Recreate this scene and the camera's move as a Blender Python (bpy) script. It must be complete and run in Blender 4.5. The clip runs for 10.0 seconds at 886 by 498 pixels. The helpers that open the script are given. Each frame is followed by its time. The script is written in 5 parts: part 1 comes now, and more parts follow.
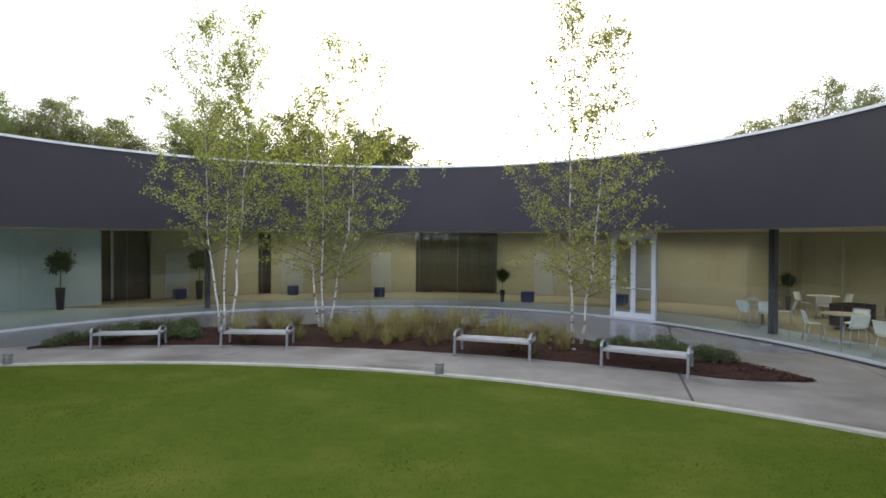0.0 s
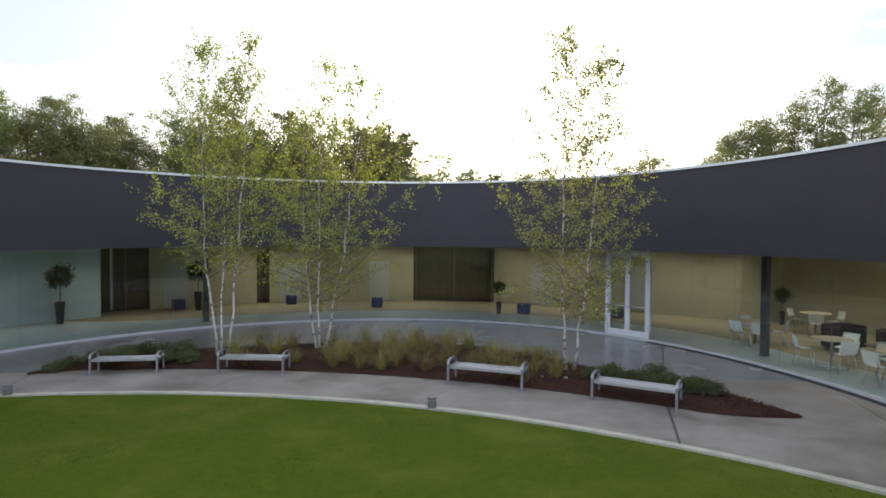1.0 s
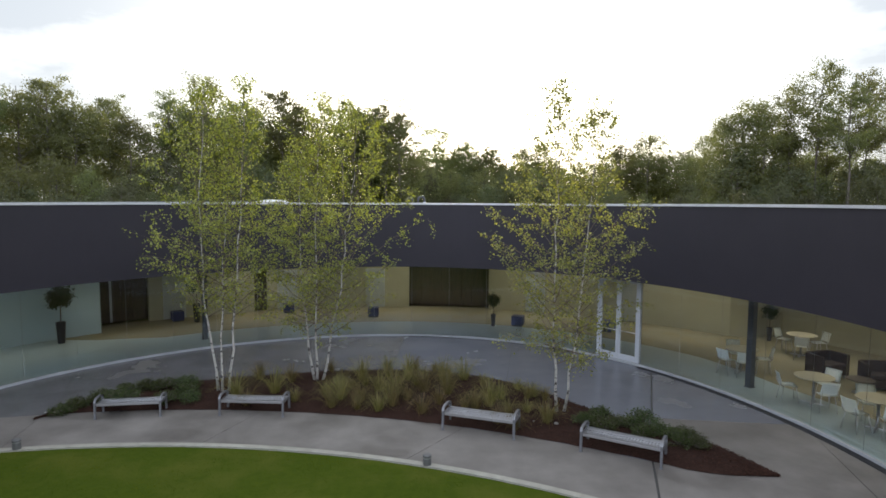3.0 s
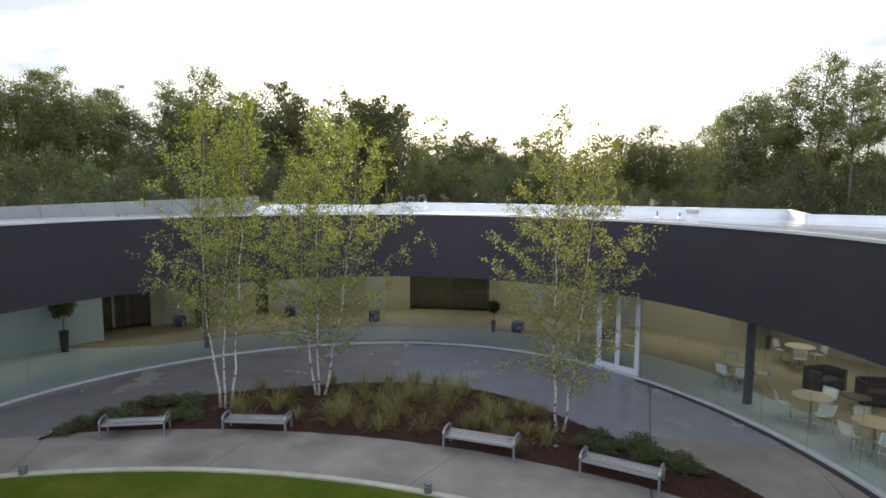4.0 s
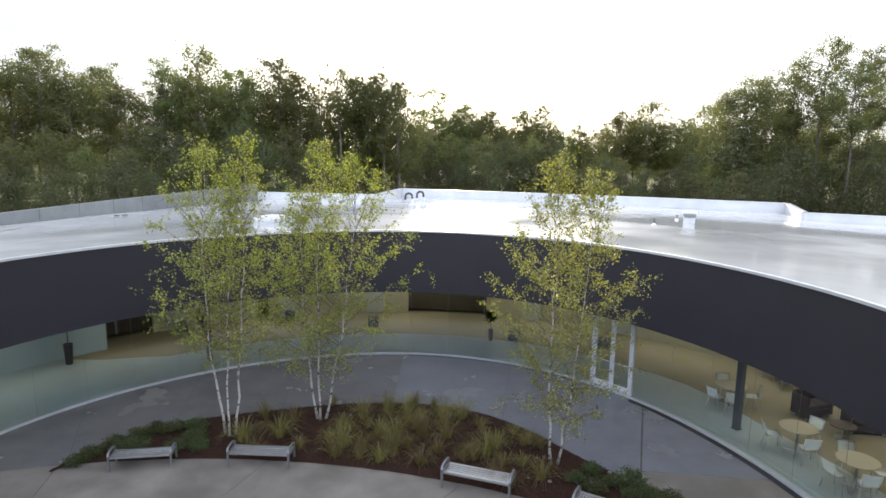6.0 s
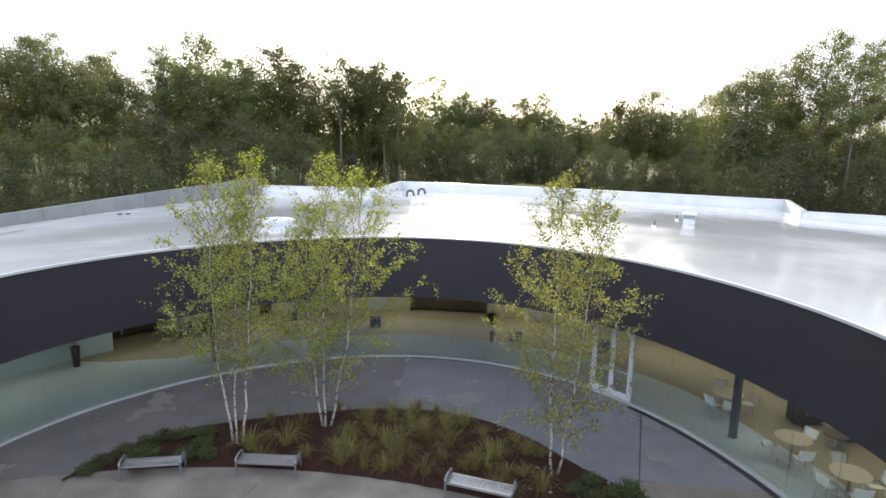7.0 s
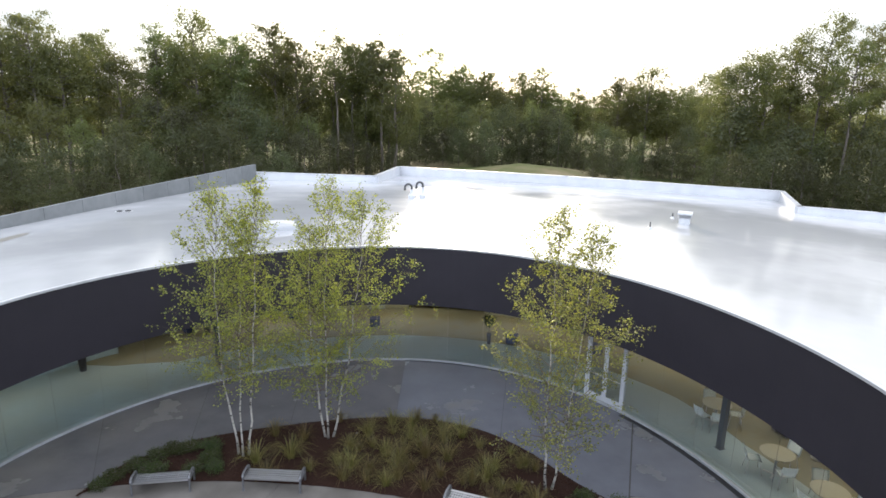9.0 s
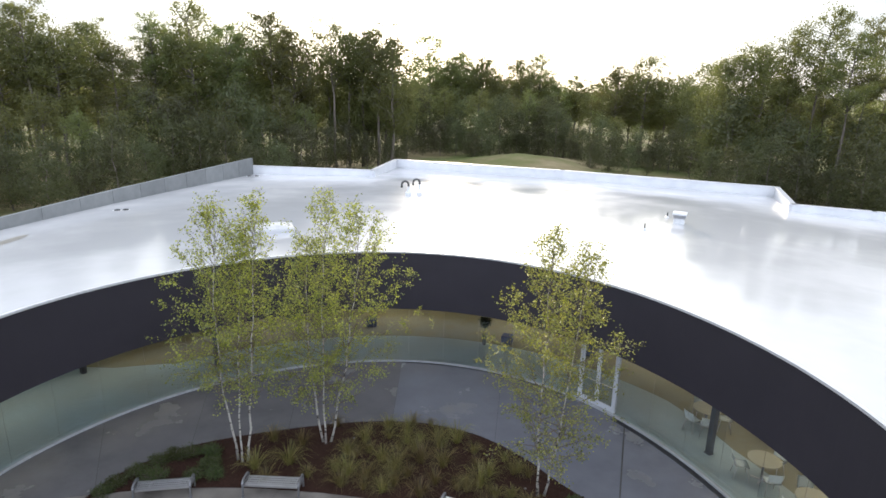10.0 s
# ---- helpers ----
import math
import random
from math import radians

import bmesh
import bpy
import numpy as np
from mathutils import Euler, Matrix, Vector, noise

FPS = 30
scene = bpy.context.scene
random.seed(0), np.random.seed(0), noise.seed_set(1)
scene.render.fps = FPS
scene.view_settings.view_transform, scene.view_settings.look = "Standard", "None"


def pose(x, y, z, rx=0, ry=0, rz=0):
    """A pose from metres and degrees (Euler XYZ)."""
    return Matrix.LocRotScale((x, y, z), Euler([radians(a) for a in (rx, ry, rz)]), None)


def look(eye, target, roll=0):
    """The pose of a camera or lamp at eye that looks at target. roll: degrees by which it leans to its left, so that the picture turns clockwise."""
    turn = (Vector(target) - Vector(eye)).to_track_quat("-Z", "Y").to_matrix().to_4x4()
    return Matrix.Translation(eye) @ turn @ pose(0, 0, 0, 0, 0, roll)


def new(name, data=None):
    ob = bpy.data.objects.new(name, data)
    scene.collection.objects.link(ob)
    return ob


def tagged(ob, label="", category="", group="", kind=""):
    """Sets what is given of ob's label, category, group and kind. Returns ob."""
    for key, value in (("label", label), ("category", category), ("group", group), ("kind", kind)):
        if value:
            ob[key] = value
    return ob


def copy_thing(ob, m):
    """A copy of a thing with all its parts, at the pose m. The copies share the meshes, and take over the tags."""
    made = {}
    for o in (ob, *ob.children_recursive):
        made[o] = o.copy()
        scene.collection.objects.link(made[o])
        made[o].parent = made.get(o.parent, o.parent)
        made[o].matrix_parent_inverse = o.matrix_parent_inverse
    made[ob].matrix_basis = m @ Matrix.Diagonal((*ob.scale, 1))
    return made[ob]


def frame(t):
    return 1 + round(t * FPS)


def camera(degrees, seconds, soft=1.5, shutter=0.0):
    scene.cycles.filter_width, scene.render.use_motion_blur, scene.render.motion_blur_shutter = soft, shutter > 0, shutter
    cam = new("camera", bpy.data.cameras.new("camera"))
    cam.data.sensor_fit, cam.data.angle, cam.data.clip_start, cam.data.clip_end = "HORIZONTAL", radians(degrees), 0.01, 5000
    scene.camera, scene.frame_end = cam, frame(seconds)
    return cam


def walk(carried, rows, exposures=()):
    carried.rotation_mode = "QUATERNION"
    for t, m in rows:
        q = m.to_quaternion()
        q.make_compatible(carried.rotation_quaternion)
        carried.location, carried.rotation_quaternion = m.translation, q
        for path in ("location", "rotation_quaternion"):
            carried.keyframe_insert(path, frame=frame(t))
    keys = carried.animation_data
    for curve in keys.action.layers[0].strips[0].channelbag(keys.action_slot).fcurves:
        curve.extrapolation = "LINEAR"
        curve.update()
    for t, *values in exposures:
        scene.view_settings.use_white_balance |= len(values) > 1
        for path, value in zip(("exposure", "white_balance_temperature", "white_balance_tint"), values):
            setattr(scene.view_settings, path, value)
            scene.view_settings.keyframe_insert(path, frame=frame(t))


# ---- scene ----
cam = camera(73.3, 10.0, 1.6)
PATH = [
    (0, (0.177, 0.352, 2.597), (0.144, 2.352, 2.567), 0.20),
    (0.5, (0.249, 0.298, 2.999), (0.212, 2.298, 2.959), 0.30),
    (1, (0.329, 0.225, 3.46), (0.294, 2.223, 3.402), 0.30),
    (1.5, (0.3, 0.153, 3.944), (0.27, 2.151, 3.86), 0.23),
    (2, (0.277, 0.099, 4.41), (0.249, 2.096, 4.3), 0.18),
    (2.5, (0.315, 0.057, 4.92), (0.293, 2.052, 4.779), 0.25),
    (3, (0.357, 0.043, 5.411), (0.336, 2.036, 5.245), 0.23),
    (4.5, (0.319, 0.105, 6.86), (0.299, 2.089, 6.613), 0.43),
    (5, (0.305, 0.112, 7.343), (0.289, 2.093, 7.069), 0.55),
    (5.5, (0.323, 0.121, 7.79), (0.309, 2.098, 7.489), 0.55),
    (7, (0.133, 0.015, 9.061), (0.125, 1.979, 8.682), 0.90),
    (7.5, (0.102, -0.035, 9.463), (0.098, 1.924, 9.059), 0.92),
    (8, (0.039, -0.065, 9.864), (0.041, 1.888, 9.435), 1.05),
    (8.5, (0.03, -0.027, 10.238), (0.034, 1.921, 9.785), 1.18),
    (9, (0.015, -0.023, 10.629), (0.021, 1.919, 10.15), 1.20),
    (9.5, (0.036, -0.015, 11.011), (0.047, 1.921, 10.508), 1.34),
    (10, (0.048, -0.055, 11.448), (0.064, 1.874, 10.92), 1.40),
]
walk(cam, [(t, look(eye, target, roll)) for t, eye, target, roll in PATH],
     [(0.0, 0.79), (1.0, 0.48), (2.5, 0.26), (5.0, 0.45), (7.5, 0.57), (10.0, 0.46)])

# ---- sky and sun ----
SUN_AZ, SUN_EL = 0.5, 7.6
world = bpy.data.worlds.new("sky")
scene.world = world
world.use_nodes = True


def link(tree, a, b):
    tree.links.new(a, b)


def node(tree, kind, **values):
    n = tree.nodes.new(kind)
    for key, value in values.items():
        n.inputs[key.replace("_", " ")].default_value = value
    return n


def make_sky():
    tree = world.node_tree
    tree.nodes.clear()
    out = tree.nodes.new("ShaderNodeOutputWorld")
    back = tree.nodes.new("ShaderNodeBackground")
    sky = tree.nodes.new("ShaderNodeTexSky")
    sky.sky_type, sky.sun_disc = "NISHITA", False
    sky.sun_elevation, sky.sun_rotation = radians(SUN_EL), radians(SUN_AZ)
    coords = tree.nodes.new("ShaderNodeTexCoord")
    stretch = tree.nodes.new("ShaderNodeMapping")
    stretch.inputs["Scale"].default_value = (1.0, 1.0, 2.6)
    stretch.inputs["Location"].default_value = (3.1, 0.4, 0.0)
    link(tree, coords.outputs["Generated"], stretch.inputs["Vector"])
    clouds = node(tree, "ShaderNodeTexNoise", Scale=3.4, Detail=6.0, Roughness=0.55)
    link(tree, stretch.outputs[0], clouds.inputs["Vector"])
    cover = tree.nodes.new("ShaderNodeValToRGB")
    cover.color_ramp.elements[0].position, cover.color_ramp.elements[0].color = 0.44, (0.34, 0.365, 0.40, 1)
    cover.color_ramp.elements[1].position, cover.color_ramp.elements[1].color = 0.69, (0.80, 0.805, 0.81, 1)
    link(tree, clouds.outputs["Fac"], cover.inputs[0])
    # thin cloud is brighter towards the sun behind it
    a, e = radians(SUN_AZ), radians(SUN_EL)
    dot = tree.nodes.new("ShaderNodeVectorMath")
    dot.operation = "DOT_PRODUCT"
    dot.inputs[1].default_value = (math.sin(a) * math.cos(e), math.cos(a) * math.cos(e), math.sin(e))
    link(tree, coords.outputs["Generated"], dot.inputs[0])
    clamp = tree.nodes.new("ShaderNodeMath")
    clamp.operation = "MAXIMUM"
    clamp.inputs[1].default_value = 0.0
    link(tree, dot.outputs["Value"], clamp.inputs[0])
    power = tree.nodes.new("ShaderNodeMath")
    power.operation = "POWER"
    power.inputs[1].default_value = 28.0
    link(tree, clamp.outputs[0], power.inputs[0])
    glow = tree.nodes.new("ShaderNodeMix")
    glow.data_type, glow.blend_type = "RGBA", "ADD"
    link(tree, power.outputs[0], glow.inputs[0])
    link(tree, cover.outputs[0], glow.inputs[6])
    glow.inputs[7].default_value = (3.0, 2.8, 2.35, 1)
    # away from the sun the cloud breaks up into blue
    away = tree.nodes.new("ShaderNodeMapRange")
    away.inputs["From Min"].default_value, away.inputs["From Max"].default_value = 0.45, -0.7
    away.inputs["To Min"].default_value, away.inputs["To Max"].default_value = 0.0, 0.75
    link(tree, dot.outputs["Value"], away.inputs["Value"])
    blue = tree.nodes.new("ShaderNodeMix")
    blue.data_type = "RGBA"
    link(tree, away.outputs[0], blue.inputs[0])
    link(tree, glow.outputs[2], blue.inputs[6])
    blue.inputs[7].default_value = (0.96, 1.07, 1.29, 1)
    both = tree.nodes.new("ShaderNodeMix")
    both.data_type, both.blend_type = "RGBA", "ADD"
    both.inputs[0].default_value = 0.012
    link(tree, blue.outputs[2], both.inputs[6])
    link(tree, sky.outputs[0], both.inputs[7])
    link(tree, both.outputs[2], back.inputs["Color"])
    back.inputs["Strength"].default_value = SKY
    link(tree, back.outputs[0], out.inputs[0])


SKY = 1.66
make_sky()
sun = new("sun", bpy.data.lights.new("sun", "SUN"))
sun.data.energy, sun.data.angle, sun.data.color = 4.2, radians(4), (1.0, 0.86, 0.66)
a, e = radians(SUN_AZ), radians(SUN_EL)
sun.matrix_world = look((60 * math.sin(a), 60 * math.cos(a), 60 * math.tan(e)), (0, 0, 0))


# ---- materials ----
def material(name, color, rough=0.7, metal=0.0, color2=None, scale=3.0, detail=4.0, bump=0.0, bump_scale=40.0, spots=None,
             spot_scale=0.6, spot_at=(0.5, 0.62), per_object=0.0, per_island=0.0, rough2=None, spec=0.5, coat=0.0, stretch=(1, 1, 1), object_space=True):
    """Noise between two colours, larger stains, a fine relief, and a spread of tone between objects or islands."""
    m = bpy.data.materials.new(name)
    m.use_nodes = True
    t = m.node_tree
    b = t.nodes["Principled BSDF"]
    b.inputs["Roughness"].default_value, b.inputs["Metallic"].default_value = rough, metal
    b.inputs["Specular IOR Level"].default_value = spec
    b.inputs["Coat Weight"].default_value = coat
    coords = t.nodes.new("ShaderNodeTexCoord")
    place = t.nodes.new("ShaderNodeMapping")
    place.inputs["Scale"].default_value = stretch
    link(t, coords.outputs["Object" if object_space else "Generated"], place.inputs["Vector"])
    n1 = node(t, "ShaderNodeTexNoise", Scale=scale, Detail=detail, Roughness=0.6)
    link(t, place.outputs[0], n1.inputs["Vector"])
    mix = t.nodes.new("ShaderNodeMix")
    mix.data_type = "RGBA"
    ramp = t.nodes.new("ShaderNodeMapRange")
    ramp.inputs["From Min"].default_value, ramp.inputs["From Max"].default_value = 0.32, 0.68
    link(t, n1.outputs["Fac"], ramp.inputs["Value"])
    link(t, ramp.outputs[0], mix.inputs[0])
    c2 = color2 or tuple(c * 0.78 for c in color)
    mix.inputs[6].default_value, mix.inputs[7].default_value = (*color, 1), (*c2, 1)
    last = mix.outputs[2]
    if spots:
        n2 = node(t, "ShaderNodeTexNoise", Scale=spot_scale, Detail=5.0, Roughness=0.6)
        link(t, place.outputs[0], n2.inputs["Vector"])
        r2 = t.nodes.new("ShaderNodeMapRange")
        r2.inputs["From Min"].default_value, r2.inputs["From Max"].default_value = spot_at
        link(t, n2.outputs["Fac"], r2.inputs["Value"])
        mix2 = t.nodes.new("ShaderNodeMix")
        mix2.data_type = "RGBA"
        link(t, r2.outputs[0], mix2.inputs[0])
        link(t, last, mix2.inputs[6])
        mix2.inputs[7].default_value = (*spots, 1)
        last = mix2.outputs[2]
        if rough2 is not None:
            rr = t.nodes.new("ShaderNodeMapRange")
            rr.inputs["From Min"].default_value, rr.inputs["From Max"].default_value = spot_at
            rr.inputs["To Min"].default_value, rr.inputs["To Max"].default_value = rough, rough2
            link(t, n2.outputs["Fac"], rr.inputs["Value"])
            link(t, rr.outputs[0], b.inputs["Roughness"])
    for amount, kind, socket in ((per_object, "ShaderNodeObjectInfo", "Random"), (per_island, "ShaderNodeNewGeometry", "Random Per Island")):
        if amount:
            info = t.nodes.new(kind)
            rng = t.nodes.new("ShaderNodeMapRange")
            rng.inputs["To Min"].default_value, rng.inputs["To Max"].default_value = 1 - amount, 1 + amount
            link(t, info.outputs[socket], rng.inputs["Value"])
            hsv = t.nodes.new("ShaderNodeHueSaturation")
            link(t, rng.outputs[0], hsv.inputs["Value"])
            link(t, last, hsv.inputs["Color"])
            last = hsv.outputs[0]
    link(t, last, b.inputs["Base Color"])
    if bump:
        n3 = node(t, "ShaderNodeTexNoise", Scale=bump_scale, Detail=4.0, Roughness=0.6)
        link(t, place.outputs[0], n3.inputs["Vector"])
        bp = node(t, "ShaderNodeBump", Strength=bump, Distance=0.02)
        link(t, n3.outputs["Fac"], bp.inputs["Height"])
        link(t, bp.outputs[0], b.inputs["Normal"])
    return m


def leaf_material(name, color, color2, glow=0.45, gloss=0.03, tree_spread=0.0, patch=None):
    """Thin leaves: part of the light passes through; the tone varies from leaf to leaf, from plant to plant, and in patches."""
    m = bpy.data.materials.new(name)
    m.use_nodes = True
    t = m.node_tree
    t.nodes.clear()
    out = t.nodes.new("ShaderNodeOutputMaterial")
    geo = t.nodes.new("ShaderNodeNewGeometry")
    mix = t.nodes.new("ShaderNodeMix")
    mix.data_type = "RGBA"
    link(t, geo.outputs["Random Per Island"], mix.inputs[0])
    mix.inputs[6].default_value, mix.inputs[7].default_value = (*color, 1), (*color2, 1)
    last = mix.outputs[2]
    if patch:
        coords = t.nodes.new("ShaderNodeTexCoord")
        field = node(t, "ShaderNodeTexNoise", Scale=0.8, Detail=5.0, Roughness=0.6)
        link(t, coords.outputs["Object"], field.inputs["Vector"])
        worn = t.nodes.new("ShaderNodeMapRange")
        worn.inputs["From Min"].default_value, worn.inputs["From Max"].default_value = 0.42, 0.68
        link(t, field.outputs["Fac"], worn.inputs["Value"])
        blend = t.nodes.new("ShaderNodeMix")
        blend.data_type = "RGBA"
        link(t, worn.outputs[0], blend.inputs[0])
        link(t, last, blend.inputs[6])
        blend.inputs[7].default_value = (*patch, 1)
        last = blend.outputs[2]
    if tree_spread:
        info = t.nodes.new("ShaderNodeObjectInfo")
        rng = t.nodes.new("ShaderNodeMapRange")
        rng.inputs["To Min"].default_value, rng.inputs["To Max"].default_value = 1 - tree_spread, 1 + tree_spread
        link(t, info.outputs["Random"], rng.inputs["Value"])
        hue = t.nodes.new("ShaderNodeMapRange")
        hue.inputs["To Min"].default_value, hue.inputs["To Max"].default_value = 0.47, 0.52
        link(t, info.outputs["Random"], hue.inputs["Value"])
        hsv = t.nodes.new("ShaderNodeHueSaturation")
        link(t, rng.outputs[0], hsv.inputs["Value"])
        link(t, hue.outputs[0], hsv.inputs["Hue"])
        link(t, last, hsv.inputs["Color"])
        last = hsv.outputs[0]
    d = node(t, "ShaderNodeBsdfDiffuse", Roughness=0.6)
    s = t.nodes.new("ShaderNodeBsdfTranslucent")
    link(t, last, d.inputs["Color"])
    bright = t.nodes.new("ShaderNodeHueSaturation")
    bright.inputs["Value"].default_value, bright.inputs["Saturation"].default_value = 1.5, 1.1
    link(t, last, bright.inputs["Color"])
    link(t, bright.outputs[0], s.inputs["Color"])
    ms = t.nodes.new("ShaderNodeMixShader")
    ms.inputs[0].default_value = glow
    link(t, d.outputs[0], ms.inputs[1])
    link(t, s.outputs[0], ms.inputs[2])
    shine = node(t, "ShaderNodeBsdfGlossy", Roughness=0.42)
    shine.inputs["Color"].default_value = (0.9, 0.9, 0.9, 1)
    last_mix = t.nodes.new("ShaderNodeMixShader")
    last_mix.inputs[0].default_value = gloss
    link(t, ms.outputs[0], last_mix.inputs[1])
    link(t, shine.outputs[0], last_mix.inputs[2])
    link(t, last_mix.outputs[0], out.inputs[0])
    return m


def glass_material(name, tint):
    m = bpy.data.materials.new(name)
    m.use_nodes = True
    b = m.node_tree.nodes["Principled BSDF"]
    b.inputs["Base Color"].default_value = (*tint, 1)
    b.inputs["Roughness"].default_value = 0.0
    b.inputs["Transmission Weight"].default_value = 1.0
    b.inputs["IOR"].default_value = 1.52
    return m


def lamp_material(name, color, strength):
    m = bpy.data.materials.new(name)
    m.use_nodes = True
    b = m.node_tree.nodes["Principled BSDF"]
    b.inputs["Base Color"].default_value = (0.8, 0.8, 0.8, 1)
    b.inputs["Emission Color"].default_value = (*color, 1)
    b.inputs["Emission Strength"].default_value = strength
    return m


def bark_material():
    """White birch bark with dark bands and scars."""
    m = material("birch bark", (0.54, 0.515, 0.475), 0.75, color2=(0.33, 0.305, 0.275), scale=9, bump=0.25, bump_scale=30,
                 spots=(0.05, 0.042, 0.036), spot_scale=8.0, spot_at=(0.54, 0.59), stretch=(0.9, 0.9, 1.3))
    return m


M_GROUND = material("rough field grass", (0.19, 0.165, 0.085), 0.95, color2=(0.28, 0.23, 0.14), scale=0.35, bump=0.6, bump_scale=9,
                    spots=(0.12, 0.145, 0.05), spot_scale=0.08, spot_at=(0.42, 0.62), spec=0.1)
M_LAWN = material("lawn soil and thatch", (0.040, 0.062, 0.004), 0.95, color2=(0.052, 0.074, 0.005), scale=6, bump=0.04, bump_scale=45,
                  spots=(0.076, 0.088, 0.012), spot_scale=0.55, spot_at=(0.48, 0.68), spec=0.1)
M_BLADE = leaf_material("lawn grass blade", (0.029, 0.053, 0.004), (0.044, 0.068, 0.006), 0.6, gloss=0.0, patch=(0.094, 0.102, 0.008))
M_SLAB = material("broom-finished concrete", (0.126, 0.113, 0.102), 0.60, color2=(0.212, 0.194, 0.178), scale=0.75, bump=0.12, bump_scale=120,
                  spots=(0.122, 0.110, 0.099), spot_scale=0.55, spot_at=(0.50, 0.66), rough2=0.32, per_object=0.05)
M_WET = material("damp grey concrete", (0.164, 0.168, 0.194), 0.20, color2=(0.132, 0.136, 0.157), scale=0.9, bump=0.08, bump_scale=110,
                 spots=(0.195, 0.19, 0.185), spot_scale=0.40, spot_at=(0.58, 0.72), rough2=0.55, per_object=0.06)
M_BROWNDAMP = material("damp darker brown-grey concrete", (0.138, 0.134, 0.142), 0.20, color2=(0.108, 0.104, 0.110), scale=0.9, bump=0.08, bump_scale=110,
                    spots=(0.20, 0.19, 0.18), spot_scale=0.45, spot_at=(0.60, 0.70), rough2=0.5, per_object=0.06)
M_JOINT = material("dark joint filler", (0.06, 0.058, 0.055), 0.9)
M_KERB = material("pale concrete kerb", (0.36, 0.345, 0.295), 0.75, color2=(0.28, 0.268, 0.226), scale=4, bump=0.15, bump_scale=90,
                  spots=(0.26, 0.27, 0.21), spot_scale=0.7, spot_at=(0.55, 0.72), per_object=0.05)
M_SILL = material("pale precast sill", (0.45, 0.47, 0.49), 0.6, color2=(0.37, 0.38, 0.40), scale=3, bump=0.1, bump_scale=80, per_object=0.05)
M_MULCH = material("shredded bark mulch", (0.044, 0.022, 0.016), 0.95, color2=(0.024, 0.012, 0.009), scale=18, bump=1.0, bump_scale=60, spec=0.15)
M_CHIP = material("bark chip", (0.052, 0.026, 0.019), 0.95, per_island=0.5, spec=0.1)
M_FASCIA = material("dark violet-grey metal cladding", (0.035, 0.031, 0.040), 0.5, 0.0, color2=(0.030, 0.027, 0.035), scale=0.7,
                    bump=0.05, bump_scale=8, spec=0.35)
M_COPING = material("brushed aluminium coping", (0.78, 0.78, 0.82), 0.35, 0.4, color2=(0.62, 0.63, 0.66), scale=2)
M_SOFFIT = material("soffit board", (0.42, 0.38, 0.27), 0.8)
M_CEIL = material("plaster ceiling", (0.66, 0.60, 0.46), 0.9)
M_ROOF = material("white roof membrane", (0.65, 0.65, 0.67), 0.20, color2=(0.60, 0.60, 0.625), scale=0.5, bump=0.03, bump_scale=1.2,
                  spots=(0.54, 0.545, 0.565), spot_scale=0.10, spot_at=(0.42, 0.60), rough2=0.07, spec=0.5)
M_PARAPET = material("white parapet membrane", (0.70, 0.71, 0.73), 0.45, color2=(0.60, 0.61, 0.64), scale=0.8)
M_GREYPANEL = material("grey precast panel", (0.235, 0.245, 0.25), 0.8, color2=(0.19, 0.20, 0.205), scale=1.4, per_object=0.10, bump=0.1)
M_WALL = material("tan plaster wall", (0.395, 0.38, 0.27), 0.85, color2=(0.35, 0.335, 0.235), scale=0.8)
M_PALEWALL = material("pale grey-green plaster wall", (0.42, 0.53, 0.57), 0.85, color2=(0.39, 0.49, 0.53), scale=0.8)
M_OUTWALL = material("outer rendered wall", (0.36, 0.35, 0.33), 0.85, color2=(0.30, 0.29, 0.28), scale=0.9)
M_FLOOR = material("tan cut-pile carpet", (0.255, 0.24, 0.165), 0.8, color2=(0.215, 0.20, 0.135), scale=14, bump=0.2, bump_scale=150, spots=(0.235, 0.205, 0.12), spot_scale=1.2)
# blue-grey colour stands in for daylight mirrored in the floor
M_SHEEN = material("blue-grey floor sheen", (0.37, 0.48, 0.54), 0.30, color2=(0.32, 0.42, 0.48), scale=5, spots=(0.34, 0.37, 0.34), spot_scale=0.30, spot_at=(0.35, 0.80))
M_COLUMN = material("charcoal painted steel", (0.055, 0.062, 0.072), 0.45, color2=(0.045, 0.05, 0.058), scale=2)
M_STEEL = material("satin stainless steel", (0.62, 0.62, 0.64), 0.30, 0.95, color2=(0.50, 0.50, 0.52), scale=6, stretch=(1, 8, 1))
M_ENDCAST = material("cast aluminium", (0.25, 0.25, 0.265), 0.45, 0.6, color2=(0.18, 0.18, 0.195), scale=7)
M_WHITEFRAME = material("white powder-coated aluminium", (0.56, 0.58, 0.62), 0.4, color2=(0.52, 0.54, 0.58), scale=2)
M_DARKWOOD = material("dark stained timber panel", (0.062, 0.049, 0.036), 0.5, color2=(0.095, 0.073, 0.05), scale=2.5, stretch=(6, 6, 0.6))
M_CHAIR = material("pale aqua moulded plastic", (0.86, 0.90, 0.90), 0.4, color2=(0.82, 0.87, 0.87), scale=3)
M_TABLE = material("light wood laminate", (0.45, 0.425, 0.33), 0.4, color2=(0.39, 0.365, 0.28), scale=4, stretch=(1, 7, 1))
M_SOFA = material("dark brown upholstery", (0.026, 0.013, 0.010), 0.75, color2=(0.028, 0.017, 0.015), scale=6, bump=0.2)
M_NAVY = material("navy blue upholstery", (0.03, 0.04, 0.12), 0.7, color2=(0.04, 0.055, 0.15), scale=8, bump=0.2)
